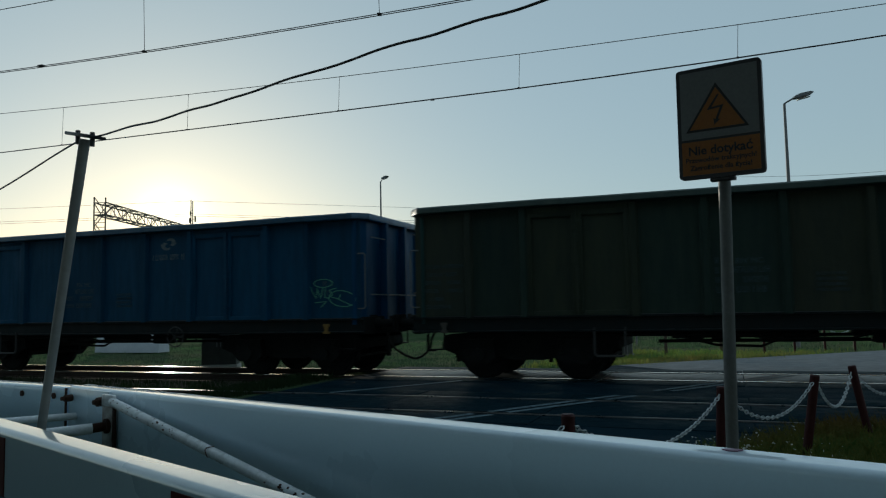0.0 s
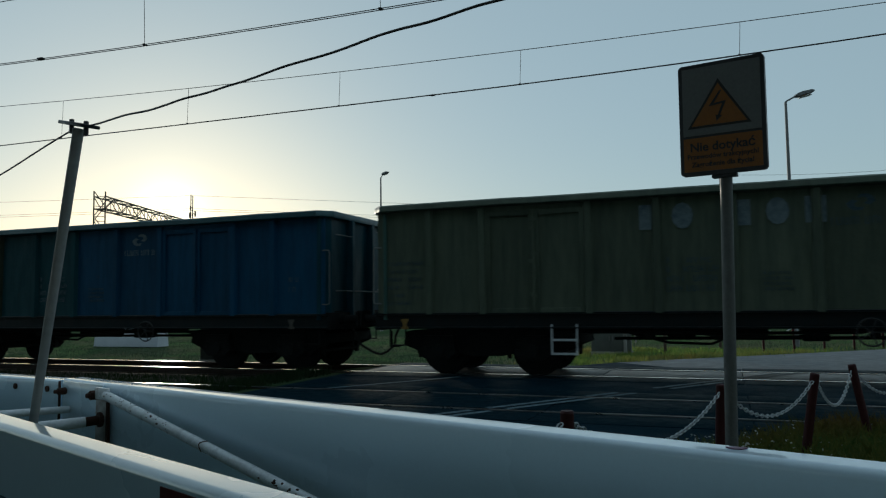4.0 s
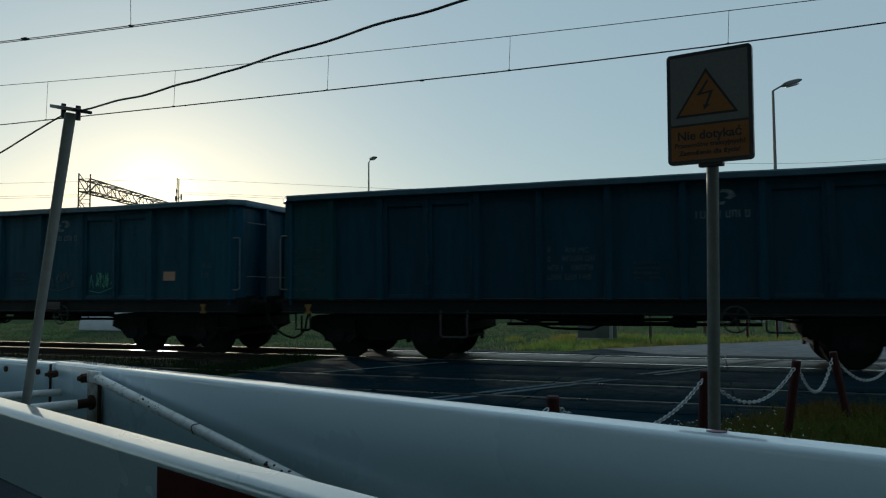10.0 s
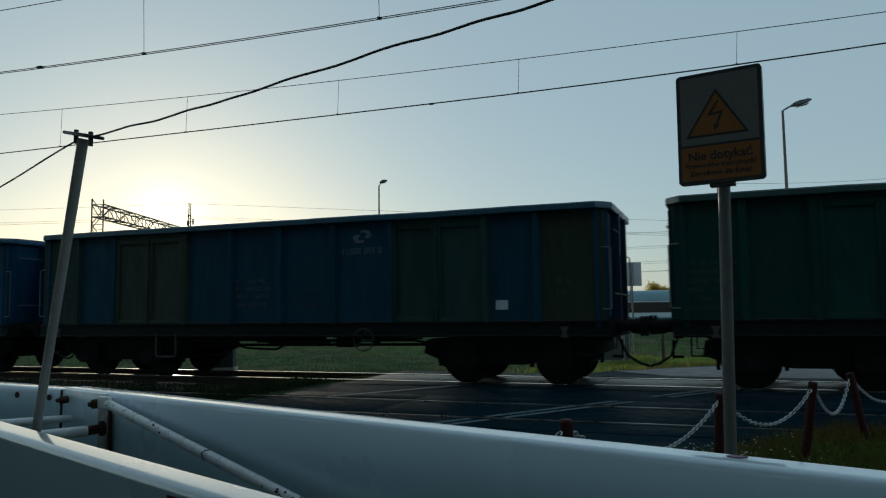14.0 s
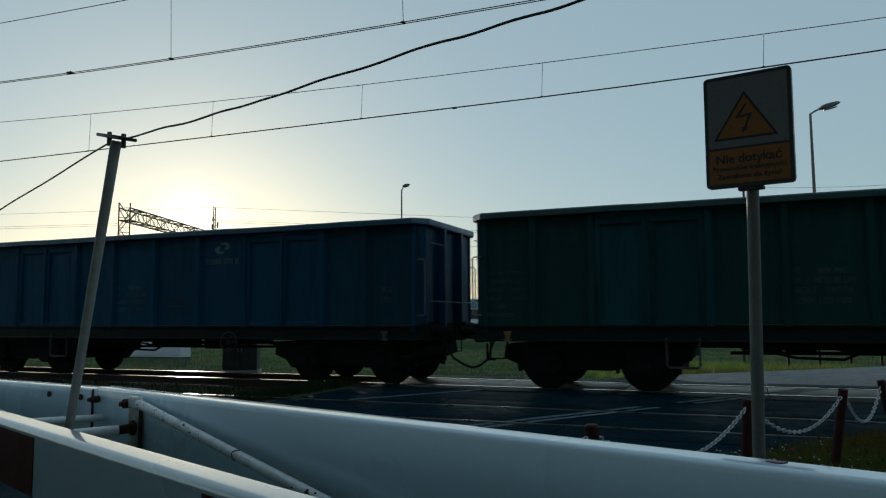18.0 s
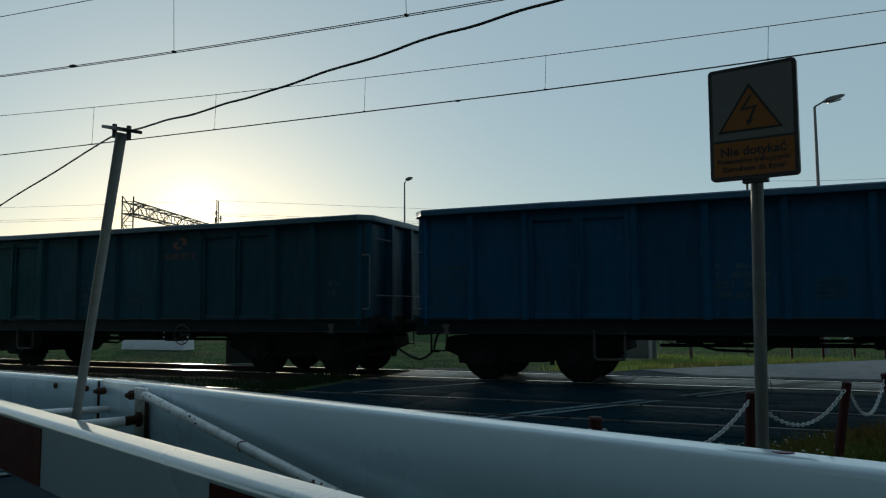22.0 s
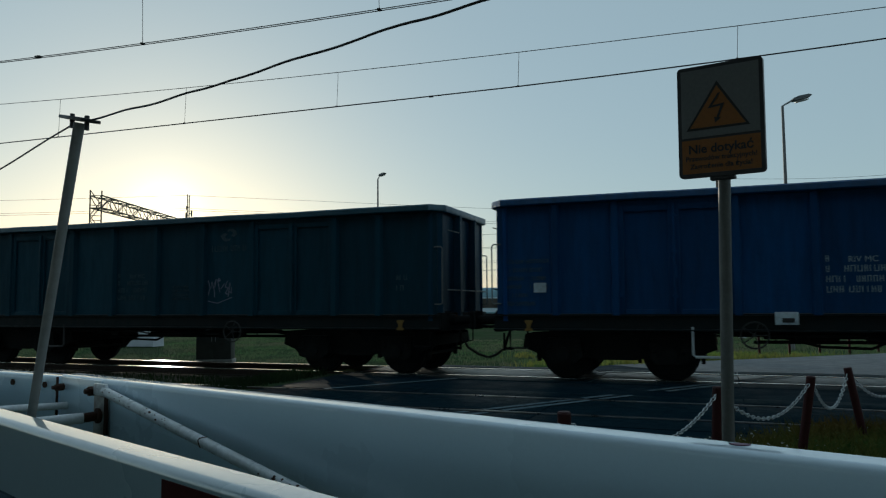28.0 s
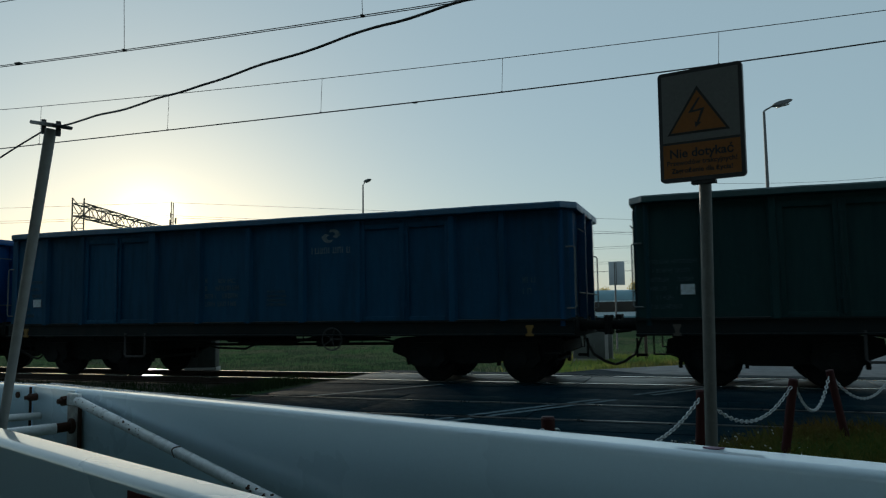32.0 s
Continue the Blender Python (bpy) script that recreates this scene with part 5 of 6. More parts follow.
for (p, a), (q, c) in zip(far_posts, far_posts[1:]):
    dv = (c - a).normalized() * 0.04
    hang(a + dv - Vector((0, 0, 0.05)), c - dv - Vector((0, 0, 0.05)), 0.19, 2.0)

# ---------------------------------------------------------------- overhead line
def mess_z(x, low_x, low_z):
    return low_z + 0.00108 * (x - low_x) ** 2


def far_wire_z(x):
    return 5.722 + (0.0021 if x > -5 else 0.0001) * (min(max(x, -40), 6) + 5) ** 2


overhead = thing("overhead_line", (0, TRACK_FAR, 0), "overhead contact line with messenger wire and droppers", "overhead line", "overhead lines")
for dy in (-0.02, 0.02):
    part("contact_wire", tube(bmesh.new(), [(-160 + 2 * k, dy, far_wire_z(-160 + 2 * k)) for k in range(131)], 0.0072, 6), WIRE, overhead)
part("messenger_wire", tube(bmesh.new(), [(x, 0, mess_z(max(-32, min(34, x)), 1.5, 6.40)) for x in range(-160, 105, 2)], 0.0075, 6), WIRE, overhead)
for k in range(-8, 8):
    x = -3.69 + 4.12 * k + 0.12 * (k < -2)
    part("dropper", rod(bmesh.new(), (x - 0.01, 0, far_wire_z(x)), (x + 0.02, 0, mess_z(x, 1.5, 6.40)), 0.005, 5), WIRE, overhead)
    part("dropper_clip", box(bmesh.new(), (x - 0.01, 0, far_wire_z(x) + 0.006), (0.04, 0.055, 0.028), bevel=0.005), WIRE, overhead)
part("wire_clamp", box(bmesh.new(), (-5.585, 0, 5.716), (0.09, 0.05, 0.035), bevel=0.008), WIRE, overhead)
overhead2 = thing("overhead_line", (0, TRACK_NEAR, 0), "overhead contact line with messenger wire and droppers", "overhead line", "overhead lines")
def near_wire_z(x):
    return 5.742 + 0.0018 * (min(max(x, -17), 9) + 3.2) ** 2


for dy in (-0.03, 0.03):
    part("contact_wire", tube(bmesh.new(), [(x, dy, near_wire_z(x)) for x in range(-160, 103)], 0.0072, 6), WIRE, overhead2)
part("messenger_wire", tube(bmesh.new(), [(x, 0, mess_z(max(-32, min(34, x)), 0.0, 6.94)) for x in range(-160, 105, 2)], 0.0075, 6), WIRE, overhead2)
for k in range(-4, 6):
    x = -4.66 + 4.45 * k
    part("dropper", rod(bmesh.new(), (x, 0, near_wire_z(x)), (x - 0.04, 0, mess_z(x, 0.0, 6.94)), 0.005, 5), WIRE, overhead2)
    part("dropper_clip", box(bmesh.new(), (x, 0, near_wire_z(x) + 0.005), (0.05, 0.075, 0.03), bevel=0.006), WIRE, overhead2)
part("wire_clamp", box(bmesh.new(), (-11.49, 0, near_wire_z(-11.49) + 0.01), (0.12, 0.08, 0.035), bevel=0.008), WIRE, overhead2)


def mast_pole(x, y, reach):
    m = thing("catenary_mast", (x, y, 0), "steel catenary mast holding the overhead line", "mast", "catenary masts")
    b = bmesh.new()
    for dx in (-0.14, 0.14):
        box(b, (dx, 0, 4.0), (0.06, 0.16, 8.4), bevel=0.01)
    for k in range(13):
        rod(b, (-0.14, 0, 0.2 + 0.6 * k), (0.14, 0, 0.5 + 0.6 * k), 0.018, 5)
    part("lattice_post", b, LATTICE, m)
    b = bmesh.new()
    rod(b, (0, 0, 7.6), (0, reach, 7.4), 0.03, 8)
    rod(b, (0, 0, 6.2), (0, reach, 7.35), 0.025, 8)
    part("cantilever", b, LATTICE, m)


for x in (-92, -160, 100):
    mast_pole(x, TRACK_FAR + 3.2, -3.2)
    mast_pole(x, TRACK_NEAR - 3.2, 3.2)

# ---------------------------------------------------------------- street lamps
def street_lamp(x, y, h, arm, turn, label, r=0.07, head=0.62):
    l = thing("street_lamp", pose(x, y, ground_z(x, y) if abs(x) < 60 and y < 50 else -0.25, 0, 0, turn), label, "street lamp", "street lamps")
    b = bmesh.new()
    rod(b, (0, 0, -0.1), (0, 0, h), r * 1.25, 12, r * 0.62)
    part("pole", b, GALV, l, "tapered grey steel pole")
    b = bmesh.new()
    tube(b, [(0, 0, h - 0.1), (0, 0, h), (0.06, 0, h + 0.04), (arm, 0, h + 0.2)], 0.03, 8)
    part("arm", b, LAMPGREY, l)
    b = bmesh.new()
    L = head
    out = [(0, -0.035), (0.12, -0.075), (L - 0.12, -0.06), (L, 0.0), (L - 0.12, 0.06), (0.25, 0.075), (0.06, 0.045)]
    prism(b, out, -0.13, 0.13, "y")
    bmesh.ops.bevel(b, geom=b.edges[:], offset=0.02, segments=2, affect="EDGES")
    bmesh.ops.rotate(b, cent=(0, 0, 0), matrix=Matrix.Rotation(radians(-14), 3, "Y"), verts=b.verts)
    bmesh.ops.translate(b, vec=(arm - 0.05, 0, h + 0.2), verts=b.verts)
    hd = part("lamp_head", b, LAMPGREY, l, "grey cobra-head lamp housing")
    b = bmesh.new()
    box(b, (0, 0, 0), (L * 0.6, 0.18, 0.03), Matrix.Rotation(radians(-14), 3, "Y"), bevel=0.01)
    bmesh.ops.translate(b, vec=(arm - 0.05 + 0.5 * L, 0, h + 0.26 - 0.085), verts=b.verts)
    part("lens", b, LENS, hd)
    return l


street_lamp(2.22, 28.0, 8.42, 0.35, 18, "tall grey street lamp with a cobra head beyond the crossing", head=0.72)
street_lamp(-19.6, 41.3, 9.42, 0.12, 0, "grey street lamp with a short arm beyond the track", 0.07, 0.5)
street_lamp(-2.05, 95.0, 9.4, 0.4, 0, "distant grey steel street lamp", 0.09, 0.8)

# ---------------------------------------------------------------- gantries, mast, distance
def lattice_beam(b, p, q, size, n, r):
    p, q = Vector(p), Vector(q)
    d = (q - p).normalized()
    s = d.cross(Vector((0, 0, 1))).normalized() * size / 2
    u = Vector((0, 0, size / 2))
    cs = [s + u, s - u, -s - u, -s + u]
    for c in cs:
        rod(b, p + c, q + c, r, 6)
    L = (q - p).length
    for k in range(n):
        a, e = p + d * (L * k / n), p + d * (L * (k + 1) / n)
        for c0, c1 in ((0, 1), (1, 2), (2, 3), (3, 0)):
            f, g = (c0, c1) if k % 2 else (c1, c0)
            rod(b, a + cs[f], e + cs[g], r * 0.65, 5)
            rod(b, a + cs[c0], a + cs[c1], r * 0.5, 5)


def gantry(name, p, q, z, size, n, legs, label, r=0.05, steel=None, tube_leg=0.0):
    g = thing(name, (p[0], p[1], -0.3), label, "gantry", "catenary gantries")
    d = Vector((q[0] - p[0], q[1] - p[1], 0))
    b = bmesh.new()
    lattice_beam(b, (0, 0, z), d + Vector((0, 0, z)), size, n, r)
    part("lattice_beam", b, steel or LATTICE, g)
    for t in legs:
        b = bmesh.new()
        base = d * t
        if tube_leg:
            rod(b, base, base + Vector((0, 0, z + size)), tube_leg, 10, tube_leg * 0.8)
            part("leg", b, steel or LATTICE, g)
            continue
        lattice_beam(b, base + Vector((0.001, 0, 0)), base + Vector((0, 0.001, z + size / 2)), size * 0.85, 9, r)
        part("lattice_leg", b, steel or LATTICE, g)
    return g


gantry("catenary_gantry", (-40.3, 39.6), (-50.0, 68.0), 8.95, 0.85, 24, (0.0, 1.0), "steel lattice gantry over the yard tracks")
gantry("catenary_gantry", (11.0, 120.5), (26.0, 112.0), 9.3, 1.1, 14, (0.02, 0.115, 1.0), "brown steel lattice gantry over the yard tracks", 0.08, BROWNSTEEL, 0.24)
tower = thing("radio_mast", (-126.7, 154.8, -0.3), "slim radio mast with antenna panels", "mast")
part("mast_tube", rod(bmesh.new(), (0, 0, 0), (0, 0, 30.2), 0.26, 10, 0.13), LATTICE, tower)
for dz, dx, h in ((28.6, -0.7, 1.2), (27.0, 0.8, 1.8), (26.7, -0.9, 1.6), (24.0, 0.0, 1.4)):
    b = bmesh.new()
    box(b, (dx, 0, dz - 1.5), (0.34, 0.3, h * 0.85), bevel=0.04)
    rod(b, (0, 0, dz - 1.5), (dx, 0, dz - 1.5), 0.1, 6)
    part("antenna_panel", b, LATTICE, tower)

# thin distant wires on poles
def power_line(y, heights, x0, x1):
    p = thing("power_line", (x0, y, -0.3), "thin distant overhead wires between poles", "power line", "distant power lines")
    top = max(heights) + 0.5
    for x in (0, x1 - x0):
        part("pole", rod(bmesh.new(), (x, 0, 0), (x, 0, top), 0.16, 8, 0.1), BARK, p)
    for z in heights:
        part("wire", tube(bmesh.new(), [((x1 - x0) * k / 12, 0, z + 0.3 - 0.6 * math.sin(math.pi * k / 12)) for k in range(13)], 0.013, 5), WIRE, p)


for y, heights, x0, x1 in ((74, (13.1, 12.0, 11.2), 0, 24), (66, (8.5, 7.3), -90, 40), (80, (6.9, 5.9), -90, 45), (95, (9.5, 7.6, 6.6), -110, 60)):
    power_line(y, heights, x0, x1)

# a long line square to the road, on three poles
sky_line = thing("power_line", pose(-26.5, 69.0, -0.3, 0, 0, 21), "three thin overhead wires on slim wooden poles", "power line", "distant power lines")
for u0, u1, z0, z1 in ((-84.0, -24.6, 12.0, 12.75), (-24.6, 75.0, 12.75, 8.6)):
    part("pole", rod(bmesh.new(), (u1, 0, 0), (u1, 0, z1 + 0.1), 0.1, 8, 0.05), BARK, sky_line)
    for dz in (0.0, -1.3, -1.5):
        part("wire", tube(bmesh.new(), [(u0 + (u1 - u0) * k / 12, 0, z0 + (z1 - z0) * k / 12 + dz - 0.25 * math.sin(math.pi * k / 12)) for k in range(13)], 0.013, 5), WIRE, sky_line)
part("pole", rod(bmesh.new(), (-84, 0, 0), (-84, 0, 12.3), 0.13, 8, 0.08), BARK, sky_line)

# ---------------------------------------------------------------- coaches and wagons in the yard
def coach(x0, y, length, label):
    c = thing("passenger_coach", (x0, y, -0.2), label, "railway coach", "coaches in the yard")
    b = bmesh.new()
    sec = [(-1.4, 0.5), (-1.42, 2.65), (-1.3, 3.45), (-0.9, 3.85), (0, 4.0), (0.9, 3.85), (1.3, 3.45), (1.42, 2.65), (1.4, 0.5)]
    prism(b, sec, 0, length, "x")
    part("body", b, COACHWHITE, c, "pale blue-white body")
    b = bmesh.new()
    prism(b, [(-1.45, 2.65), (-1.36, 3.42), (-0.91, 3.89), (0, 4.04), (0.91, 3.89), (1.36, 3.42), (1.45, 2.65)], -0.03, length + 0.03, "x")
    part("roof", b, COACHTEAL, c, "teal roof and upper stripe")
    for z0, z1, m, nm in ((0.45, 0.65, COACHTEAL, "lower_stripe"),):
        part(nm, box(bmesh.new(), (length / 2, -1.4, (z0 + z1) / 2), (length - 0.1, 0.1, z1 - z0)), m, c)
    for k, (x, w) in enumerate(((2.05, 1.35), (8.0, 8.2), (15.5, 5.4), (20.9, 3.8), (24.3, 1.35))):
        b = bmesh.new()
        prism(b, [(x + u, 1.86 + w_) for u, w_ in rounded(-w / 2, w / 2, -0.66, 0.66, 0.22, 4)], -1.46, -1.38, "y")
        part("window", b, COACHDARK, c, "dark window")
    for x in (3.1, 23.2):
        me = words("2", 0.75, COACHBLUE, "class_number", align="CENTER", bold=0.01)
        part("class_number", me, None, c, "blue class number").matrix_basis = pose(x, -1.425, 1.62, 90, 0, 0)
    b = bmesh.new()
    box(b, (length / 2, 0, 0.5), (length - 7, 2.2, 0.4))
    part("underframe", b, GRIME, c)
    for xb in (3.2, length - 3.2):
        b = bmesh.new()
        for dx in (-1.25, 1.25):
            rod(b, (xb + dx, -0.8, 0.46), (xb + dx, 0.8, 0.46), 0.46, 18)
        box(b, (xb, 0, 0.6), (3.2, 2.0, 0.3))
        part("bogie", b, GRIME, c)


coach(-17.5, 100, 26.4, "pale blue-white passenger coach with dark windows")
coach(-44.5, 100, 26.4, "pale blue-white passenger coach with dark windows")
for x in (13.2, 27.3):
    far_wagon = copy_thing(wagons[17], pose(x, 150, -0.2))
    for c in far_wagon.children_recursive:
        c.color = (0.018, 0.085, 0.19, 1)
b = bmesh.new()
for yy in (100, 150):
    for s in (-0.75, 0.75):
        box(b, (0, yy + s, -0.28), (240, 0.07, 0.16))
solid("yard_rails", b, RAILSIDE, "rails of the yard tracks", "railway track", "structure")

# ---------------------------------------------------------------- low walls, cabinets, board by the far verge
def low_block(x, y, w, d, h, turn):
    t = thing("white_barrier_block", pose(x, y, -0.22, 0, 0, turn), "low whitewashed concrete block on the verge", "concrete block")
    b = bmesh.new()
    prism(b, [(-d / 2, 0), (d / 2, 0), (d / 2 * 0.8, h * 0.85), (d / 2 * 0.6, h), (-d / 2 * 0.6, h), (-d / 2 * 0.8, h * 0.85)], -w / 2, w / 2, "x")
    part("block", b, WHITEWALL, t)


low_block(-22.6, 24.0, 3.05, 0.7, 0.72, 4)


def cabinet(x, y, w, d, h, turn, m, label):
    t = thing("relay_cabinet", pose(x, y, -0.24, 0, 0, turn), label, "cabinet")
    part("body", box(bmesh.new(), (0, 0, h / 2 + 0.05), (w, d, h), bevel=0.015), m, t)
    part("plinth", box(bmesh.new(), (0, 0, 0.05), (w + 0.06, d + 0.06, 0.14), bevel=0.01), CONCRETE, t)
    part("lid", box(bmesh.new(), (0, 0, h + 0.07), (w + 0.08, d + 0.08, 0.05), bevel=0.012), m, t)
    for s in (-1, 1):
        dr = part("door", box(bmesh.new(), (s * w / 4, -d / 2 - 0.008, h / 2 + 0.06), (w / 2 - 0.03, 0.016, h - 0.12), bevel=0.004), m, t)
        part("handle", box(bmesh.new(), (s * 0.05, -d / 2 - 0.03, h / 2), (0.02, 0.03, 0.12), bevel=0.004), GALV, dr)


cabinet(-13.3, 17.5, 0.95, 0.55, 1.35, 25, DARKCAB, "dark grey trackside relay cabinet")
cabinet(-3.2, 22.6, 1.15, 0.5, 1.0, 5, CABINET, "grey steel trackside cabinet by the verge")
bd = thing("sign_back", (-3.28, 29.7, -0.2), "back of a white road sign on a steel post", "sign")
for side in (-1, 1):
    sheet = part("panel_sheet", box(bmesh.new(), (side * 0.165, 0, 0), (0.33, 0.02, 0.92), bevel=0.005), WHITEWALL, bd)
    sheet.matrix_basis = pose(0.06, 0, 2.92, 0, 0, side * 24)
part("rib", box(bmesh.new(), (0.06, -0.02, 2.92), (0.03, 0.03, 0.9), bevel=0.004), GALV, bd)
part("post", rod(bmesh.new(), (0, 0.04, -0.1), (0, 0.04, 3.35), 0.035, 10), GALV, bd)
for k, (x, y) in enumerate(((-2.75, 22.2), (-1.7, 23.0), (-0.2, 26.0))):
    p = thing("marker_post", (x, y, -0.25), "short weathered marker post in the grass", "post")
    part("stake", box(bmesh.new(), (0, 0, 0.45), (0.09, 0.09, 0.9), bevel=0.01), (CONCRETE, BARK, BARK)[k], p)

# ---------------------------------------------------------------- trees
def tree_meshes(seed, h, spread, leaves, material, size):
    rng = random.Random(seed)
    b = bmesh.new()
    tips = []

    def limb(a, d, L, r, lv):
        c = a + d * L
        rod(b, a, c, r, 6, r * 0.6)
        if lv == 0:
            tips.append(c)
            return
        for _ in range(rng.randint(2, 4)):
            nd = (d + Vector((rng.uniform(-1, 1), rng.uniform(-1, 1), rng.uniform(-0.15, 0.6))) * 0.75).normalized()
            limb(a + d * L * rng.uniform(0.55, 1.0), nd, L * rng.uniform(0.55, 0.8), r * 0.55, lv - 1)

    limb(Vector((0, 0, 0)), Vector((0.03, 0, 1)), h * 0.33, h * 0.02, 4)
    wood = mesh_of("trunk", b, BARK)
    top = max(t.z for t in tips)
    g = np.random.default_rng(seed)
    c = np.array([tuple(t) for t in tips])
    c = c[g.integers(0, len(c), leaves)] + g.normal(0, 1, (leaves, 3)) * np.array((spread, spread, spread * 0.75))
    c = c[c[:, 2] > h * 0.12]
    n = len(c)
    u = g.normal(0, 1, (n, 3))
    u /= np.linalg.norm(u, axis=1)[:, None]
    v = np.cross(u, g.normal(0, 1, (n, 3)))
    v /= np.linalg.norm(v, axis=1)[:, None]
    s = size * g.uniform(0.5, 1.3, (n, 1))
    q = np.stack((c - u * s, c + v * s * 0.6, c + u * s, c - v * s * 0.6), 1).reshape(-1, 3)
    q[:, 2] *= h / q[:, 2].max()
    crown = raw("crown", q.tolist(), np.arange(4 * n).reshape(n, 4).tolist(), material)
    return wood, crown


KINDS = [tree_meshes(1, 15, 0.9, 2300, AUTUMN, 0.38), tree_meshes(2, 15, 1.0, 2100, AUTUMN, 0.4), tree_meshes(3, 15, 1.05, 2600, OLIVE, 0.34), tree_meshes(4, 15, 0.8, 1500, AUTUMN, 0.3)]
LABELS = ("round tree in orange autumn leaf", "broad tree in orange autumn leaf", "tall olive-green tree turning yellow", "half-bare tree with thin autumn leaf")
rng = random.Random(11)
def wood_height(x):
    """How tall the wood stands along the yard."""
    return float(np.interp(x, (-60, -30, -12, -2, 10, 18, 34, 60), (6.0, 8.0, 9.0, 12.5, 13.5, 17.5, 18.5, 18.0)))


ORANGE = [(-46 + 3.3 * i, 196 + 4 * (i % 3), i % 2, wood_height(-46 + 3.3 * i) / 15 * (0.86, 1.0, 0.92, 0.8)[i % 4]) for i in range(30) if i % 3 != 2]
ORANGE += [(-44 + 4.4 * i, 190 + 3 * (i % 2), (i + 1) % 2, wood_height(-44 + 4.4 * i) / 15 * (0.62, 0.74, 0.55)[i % 3]) for i in range(23)]
THIN = [(5.5, 206, 3, 1.05), (11.5, 206, 2, 1.26), (15.5, 207, 2, 1.2), (19, 190, 2, 1.1), (22, 192, 2, 0.85), (27, 188, 3, 1.2), (33, 190, 2, 1.2), (-14, 188, 3, 0.6), (-24, 190, 2, 0.5)]
for x, y, k, s in ORANGE + THIN:
    k = 2 if -30 < x < -8 else k
    t = thing("tree", pose(x, y, -0.3, 0, 0, rng.uniform(0, 360)), LABELS[k], "tree", "trees beyond the yard")
    t.scale = (s, s, s)
    part("trunk", KINDS[k][0], None, t)
    part("crown", KINDS[k][1], None, t)

# unseen trees added behind the eye to cut sky light on near faces
SHADE_TREE = tree_meshes(7, 16, 1.3, 12000, DARKLEAF, 0.6)
for k, (x, y) in enumerate([(-32 + 5.2 * i, -10 - 3 * (i % 2)) for i in range(14)] + [(-34 + 6.0 * i, -19 - 3 * (i % 2)) for i in range(12)]):
    t = thing("tree", pose(x, y, -0.3, 0, 0, 70 * k), "dense roadside tree behind the crossing", "tree", "roadside trees")
    t.scale = (1.25, 1.25, 1.25)
    part("trunk", SHADE_TREE[0], None, t)
    part("crown", SHADE_TREE[1], None, t)

# ---------------------------------------------------------------- grass and weeds
def blades(name, label, count, sampler, height, width, material, seed, lean=0.5):
    g = np.random.default_rng(seed)
    pts = sampler(g, count)
    n = len(pts)
    zs = np.array([ground_z(x, y) for x, y in pts]) - 0.01
    base = np.column_stack((pts, zs))
    a = g.uniform(0, 2 * np.pi, n)
    h = height * g.uniform(0.35, 1.25, n)
    w = width * g.uniform(0.6, 1.4, n)
    side = np.column_stack((np.cos(a) * w, np.sin(a) * w, np.zeros(n)))
    b_ = g.uniform(0, 2 * np.pi, n)
    out = lean * h * g.uniform(0.1, 1, n)
    tip = base + np.column_stack((np.cos(b_) * out, np.sin(b_) * out, h))
    mid = base + np.column_stack((np.cos(b_) * out * 0.35, np.sin(b_) * out * 0.35, h * 0.6))
    v = np.stack((base - side, base + side, mid + side * 0.7, tip, mid - side * 0.7), 1).reshape(-1, 3)
    f = (np.arange(n)[:, None] * 5 + np.arange(5)).tolist()
    return tagged(new(name, raw(name, v.tolist(), f, material)), label, "grass", kind="stuff")


def clumped(g, n, x0, x1, y0, y1, keep):
    c = np.column_stack((g.uniform(x0, x1, n // 14), g.uniform(y0, y1, n // 14)))
    p = c[g.integers(0, len(c), n)] + g.normal(0, 0.16, (n, 2))
    return p[[keep(x, y) for x, y in p]]


def road_n(x, y):
    return x * RN.x + y * RN.y


blades("verge_grass", "dry and green grass on the far verge", 80000, lambda g, n: clumped(g, n, -32, 8, 16.7, 33, lambda x, y: beside_road(x, y)[0] > 0.1), 0.09, 0.007, VERGE, 5)
blades("verge_grass", "grass beyond the road", 14000, lambda g, n: clumped(g, n, -6, 22, 20, 42, lambda x, y: beside_road(x, y)[0] > 0.2), 0.13, 0.01, VERGE, 6)
def tufts(g, n):
    c = np.column_stack((g.normal(-1.2, 2.0, 90), g.uniform(17.6, 25.0, 90)))
    c = c[[beside_road(x, y)[0] > 0.25 for x, y in c]]
    p = c[g.integers(0, len(c), n)]
    return p + g.normal(0, 0.24, (n, 2)) * g.uniform(0.3, 1.7, (n, 1))


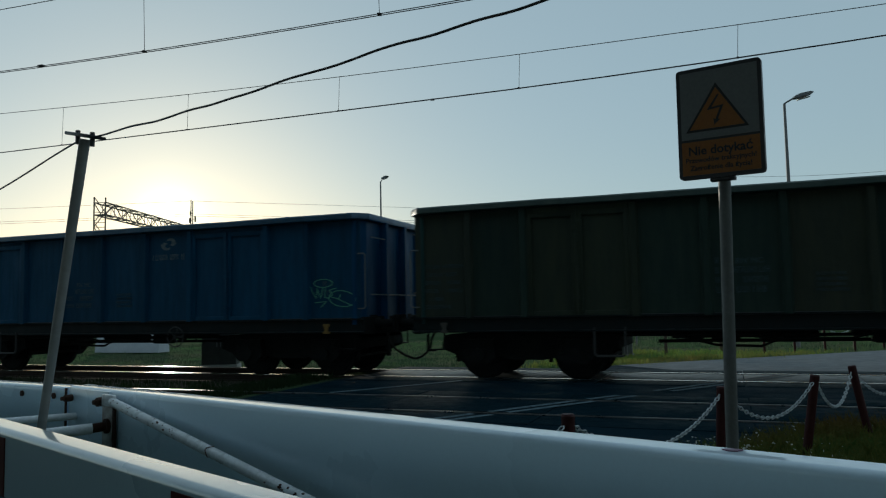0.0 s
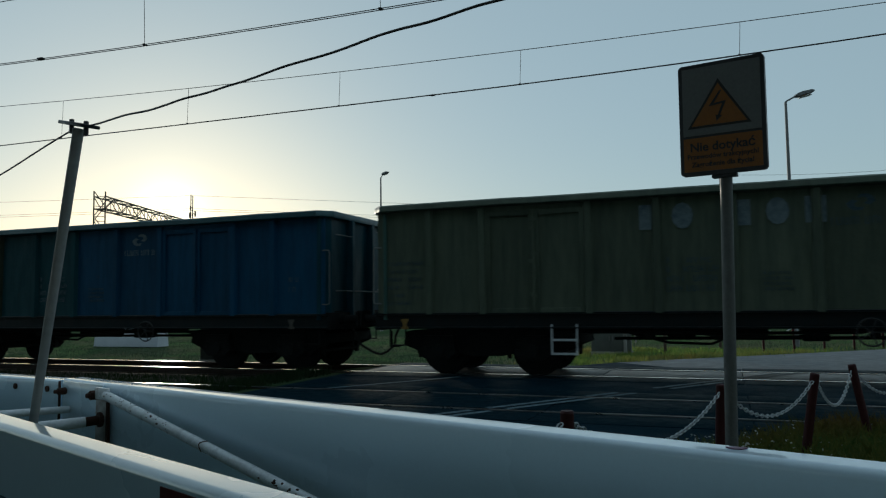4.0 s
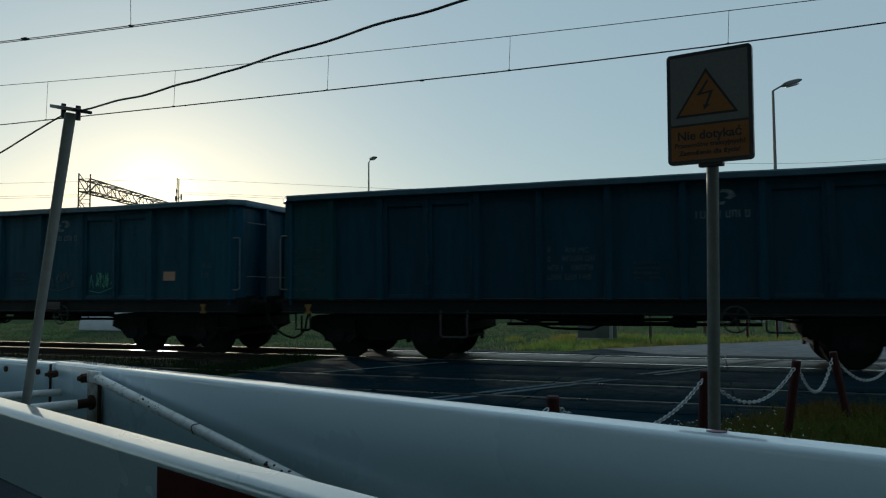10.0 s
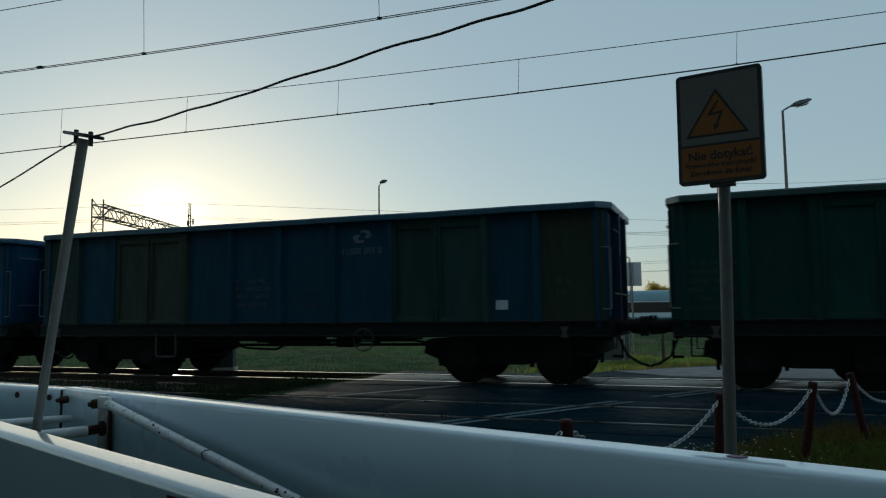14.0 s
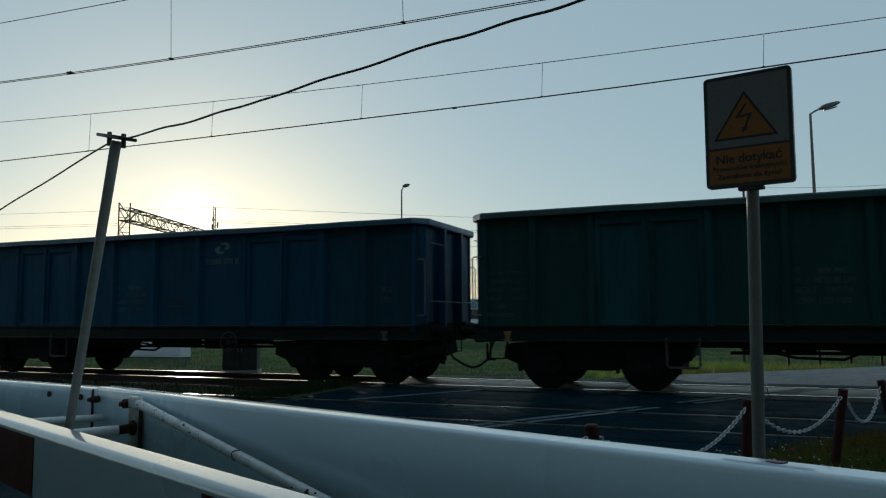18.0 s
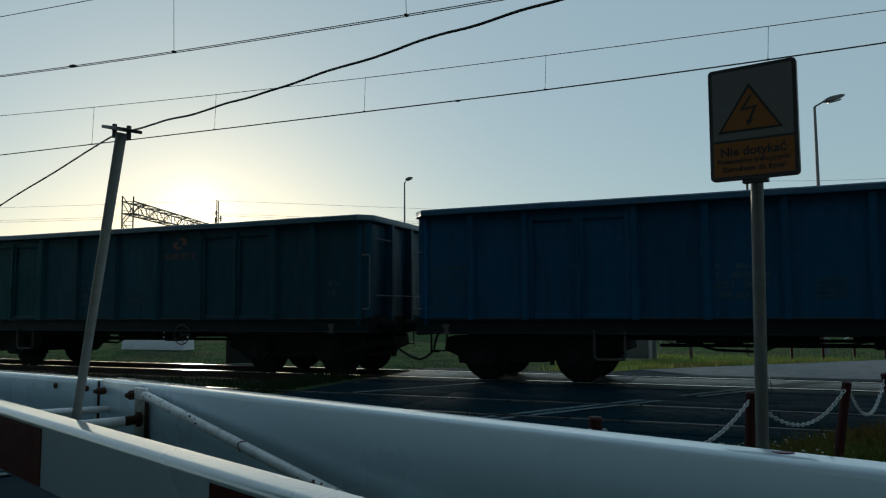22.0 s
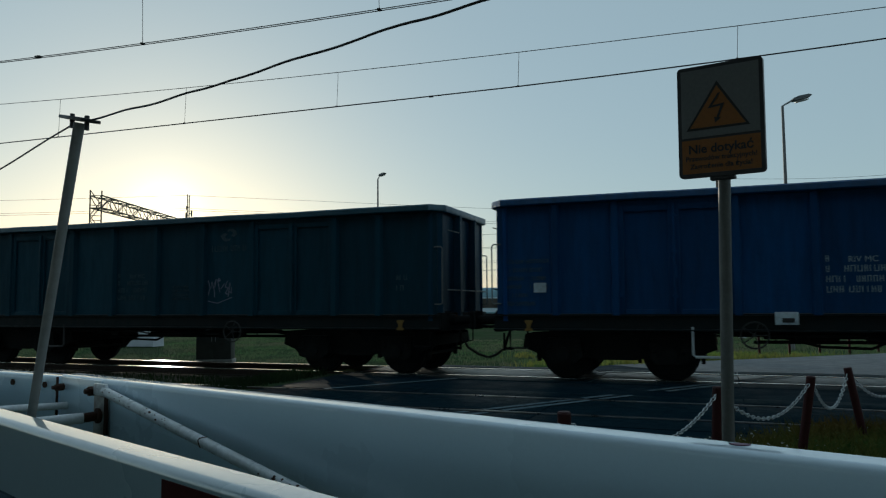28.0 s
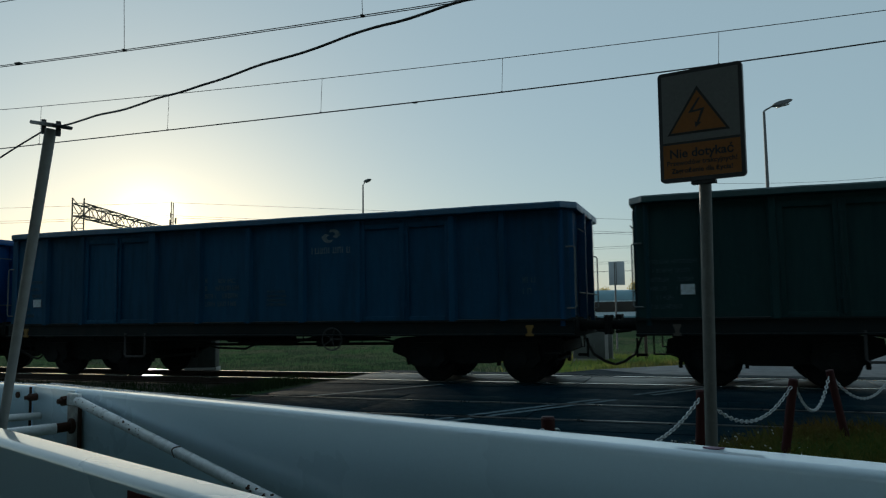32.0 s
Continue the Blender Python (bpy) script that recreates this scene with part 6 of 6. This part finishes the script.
blades("grass_tufts", "bright uncut grass tufts on the far verge", 12000, tufts, 0.17, 0.008, SUNLIT_TUFT, 15, 0.7)
blades("trackside_weeds", "low dark weeds beside the near track", 70000, lambda g, n: clumped(g, n, -22, -5.2, 5.5, 13.3, lambda x, y: (road_n(x, y) < ROAD_L - 0.1 and x < -8.3) or (x < -7.35 and y > 7.5)), 0.17, 0.007, DARKLEAF, 7)
blades("roadside_weeds", "rank weeds under the chained posts", 42000, lambda g, n: clumped(g, n, -0.9, 3.6, 5.0, 8.3, lambda x, y: ROAD_R - 0.3 < road_n(x, y) < ROAD_R + 2.2), 0.27, 0.006, WEED, 8, 0.8)
blades("roadside_weeds", "grass under the barrier", 9000, lambda g, n: clumped(g, n, -2.5, 4.5, 1.2, 4.2, lambda x, y: road_n(x, y) > ROAD_R + 0.12), 0.12, 0.006, BLADE, 9, 0.8)


def leaves_low(name, label, count, box_, size, material, seed, lift):
    g = np.random.default_rng(seed)
    x0, x1, y0, y1 = box_
    c = np.column_stack((g.uniform(x0, x1, count // 20), g.uniform(y0, y1, count // 20)))
    p = c[g.integers(0, len(c), count)] + g.normal(0, 0.08, (count, 2))
    p = p[[road_n(x, y) > ROAD_R - 0.3 for x, y in p]]
    n = len(p)
    z = np.array([ground_z(x, y) for x, y in p]) + g.uniform(0.01, lift, n)
    c = np.column_stack((p, z))
    u = g.normal(0, 1, (n, 3))
    u[:, 2] *= 0.5
    u /= np.linalg.norm(u, axis=1)[:, None]
    v = np.cross(u, g.normal(0, 1, (n, 3)))
    v /= np.linalg.norm(v, axis=1)[:, None]
    s = size * g.uniform(0.5, 1.3, (n, 1))
    q = np.stack((c - u * s, c + v * s * 0.55, c + u * s, c - v * s * 0.55), 1).reshape(-1, 3)
    return tagged(new(name, raw(name, q.tolist(), np.arange(4 * n).reshape(n, 4).tolist(), material)), label, "weeds", kind="stuff")


leaves_low("broadleaf_weeds", "broad-leaved weeds around the posts", 16000, (-1.0, 2.4, 4.4, 8.0), 0.02, WEED, 21, 0.26)
leaves_low("wild_flowers", "small white flower heads among the weeds", 600, (-0.9, 0.8, 4.8, 7.0), 0.013, PETAL, 22, 0.34)

motions()
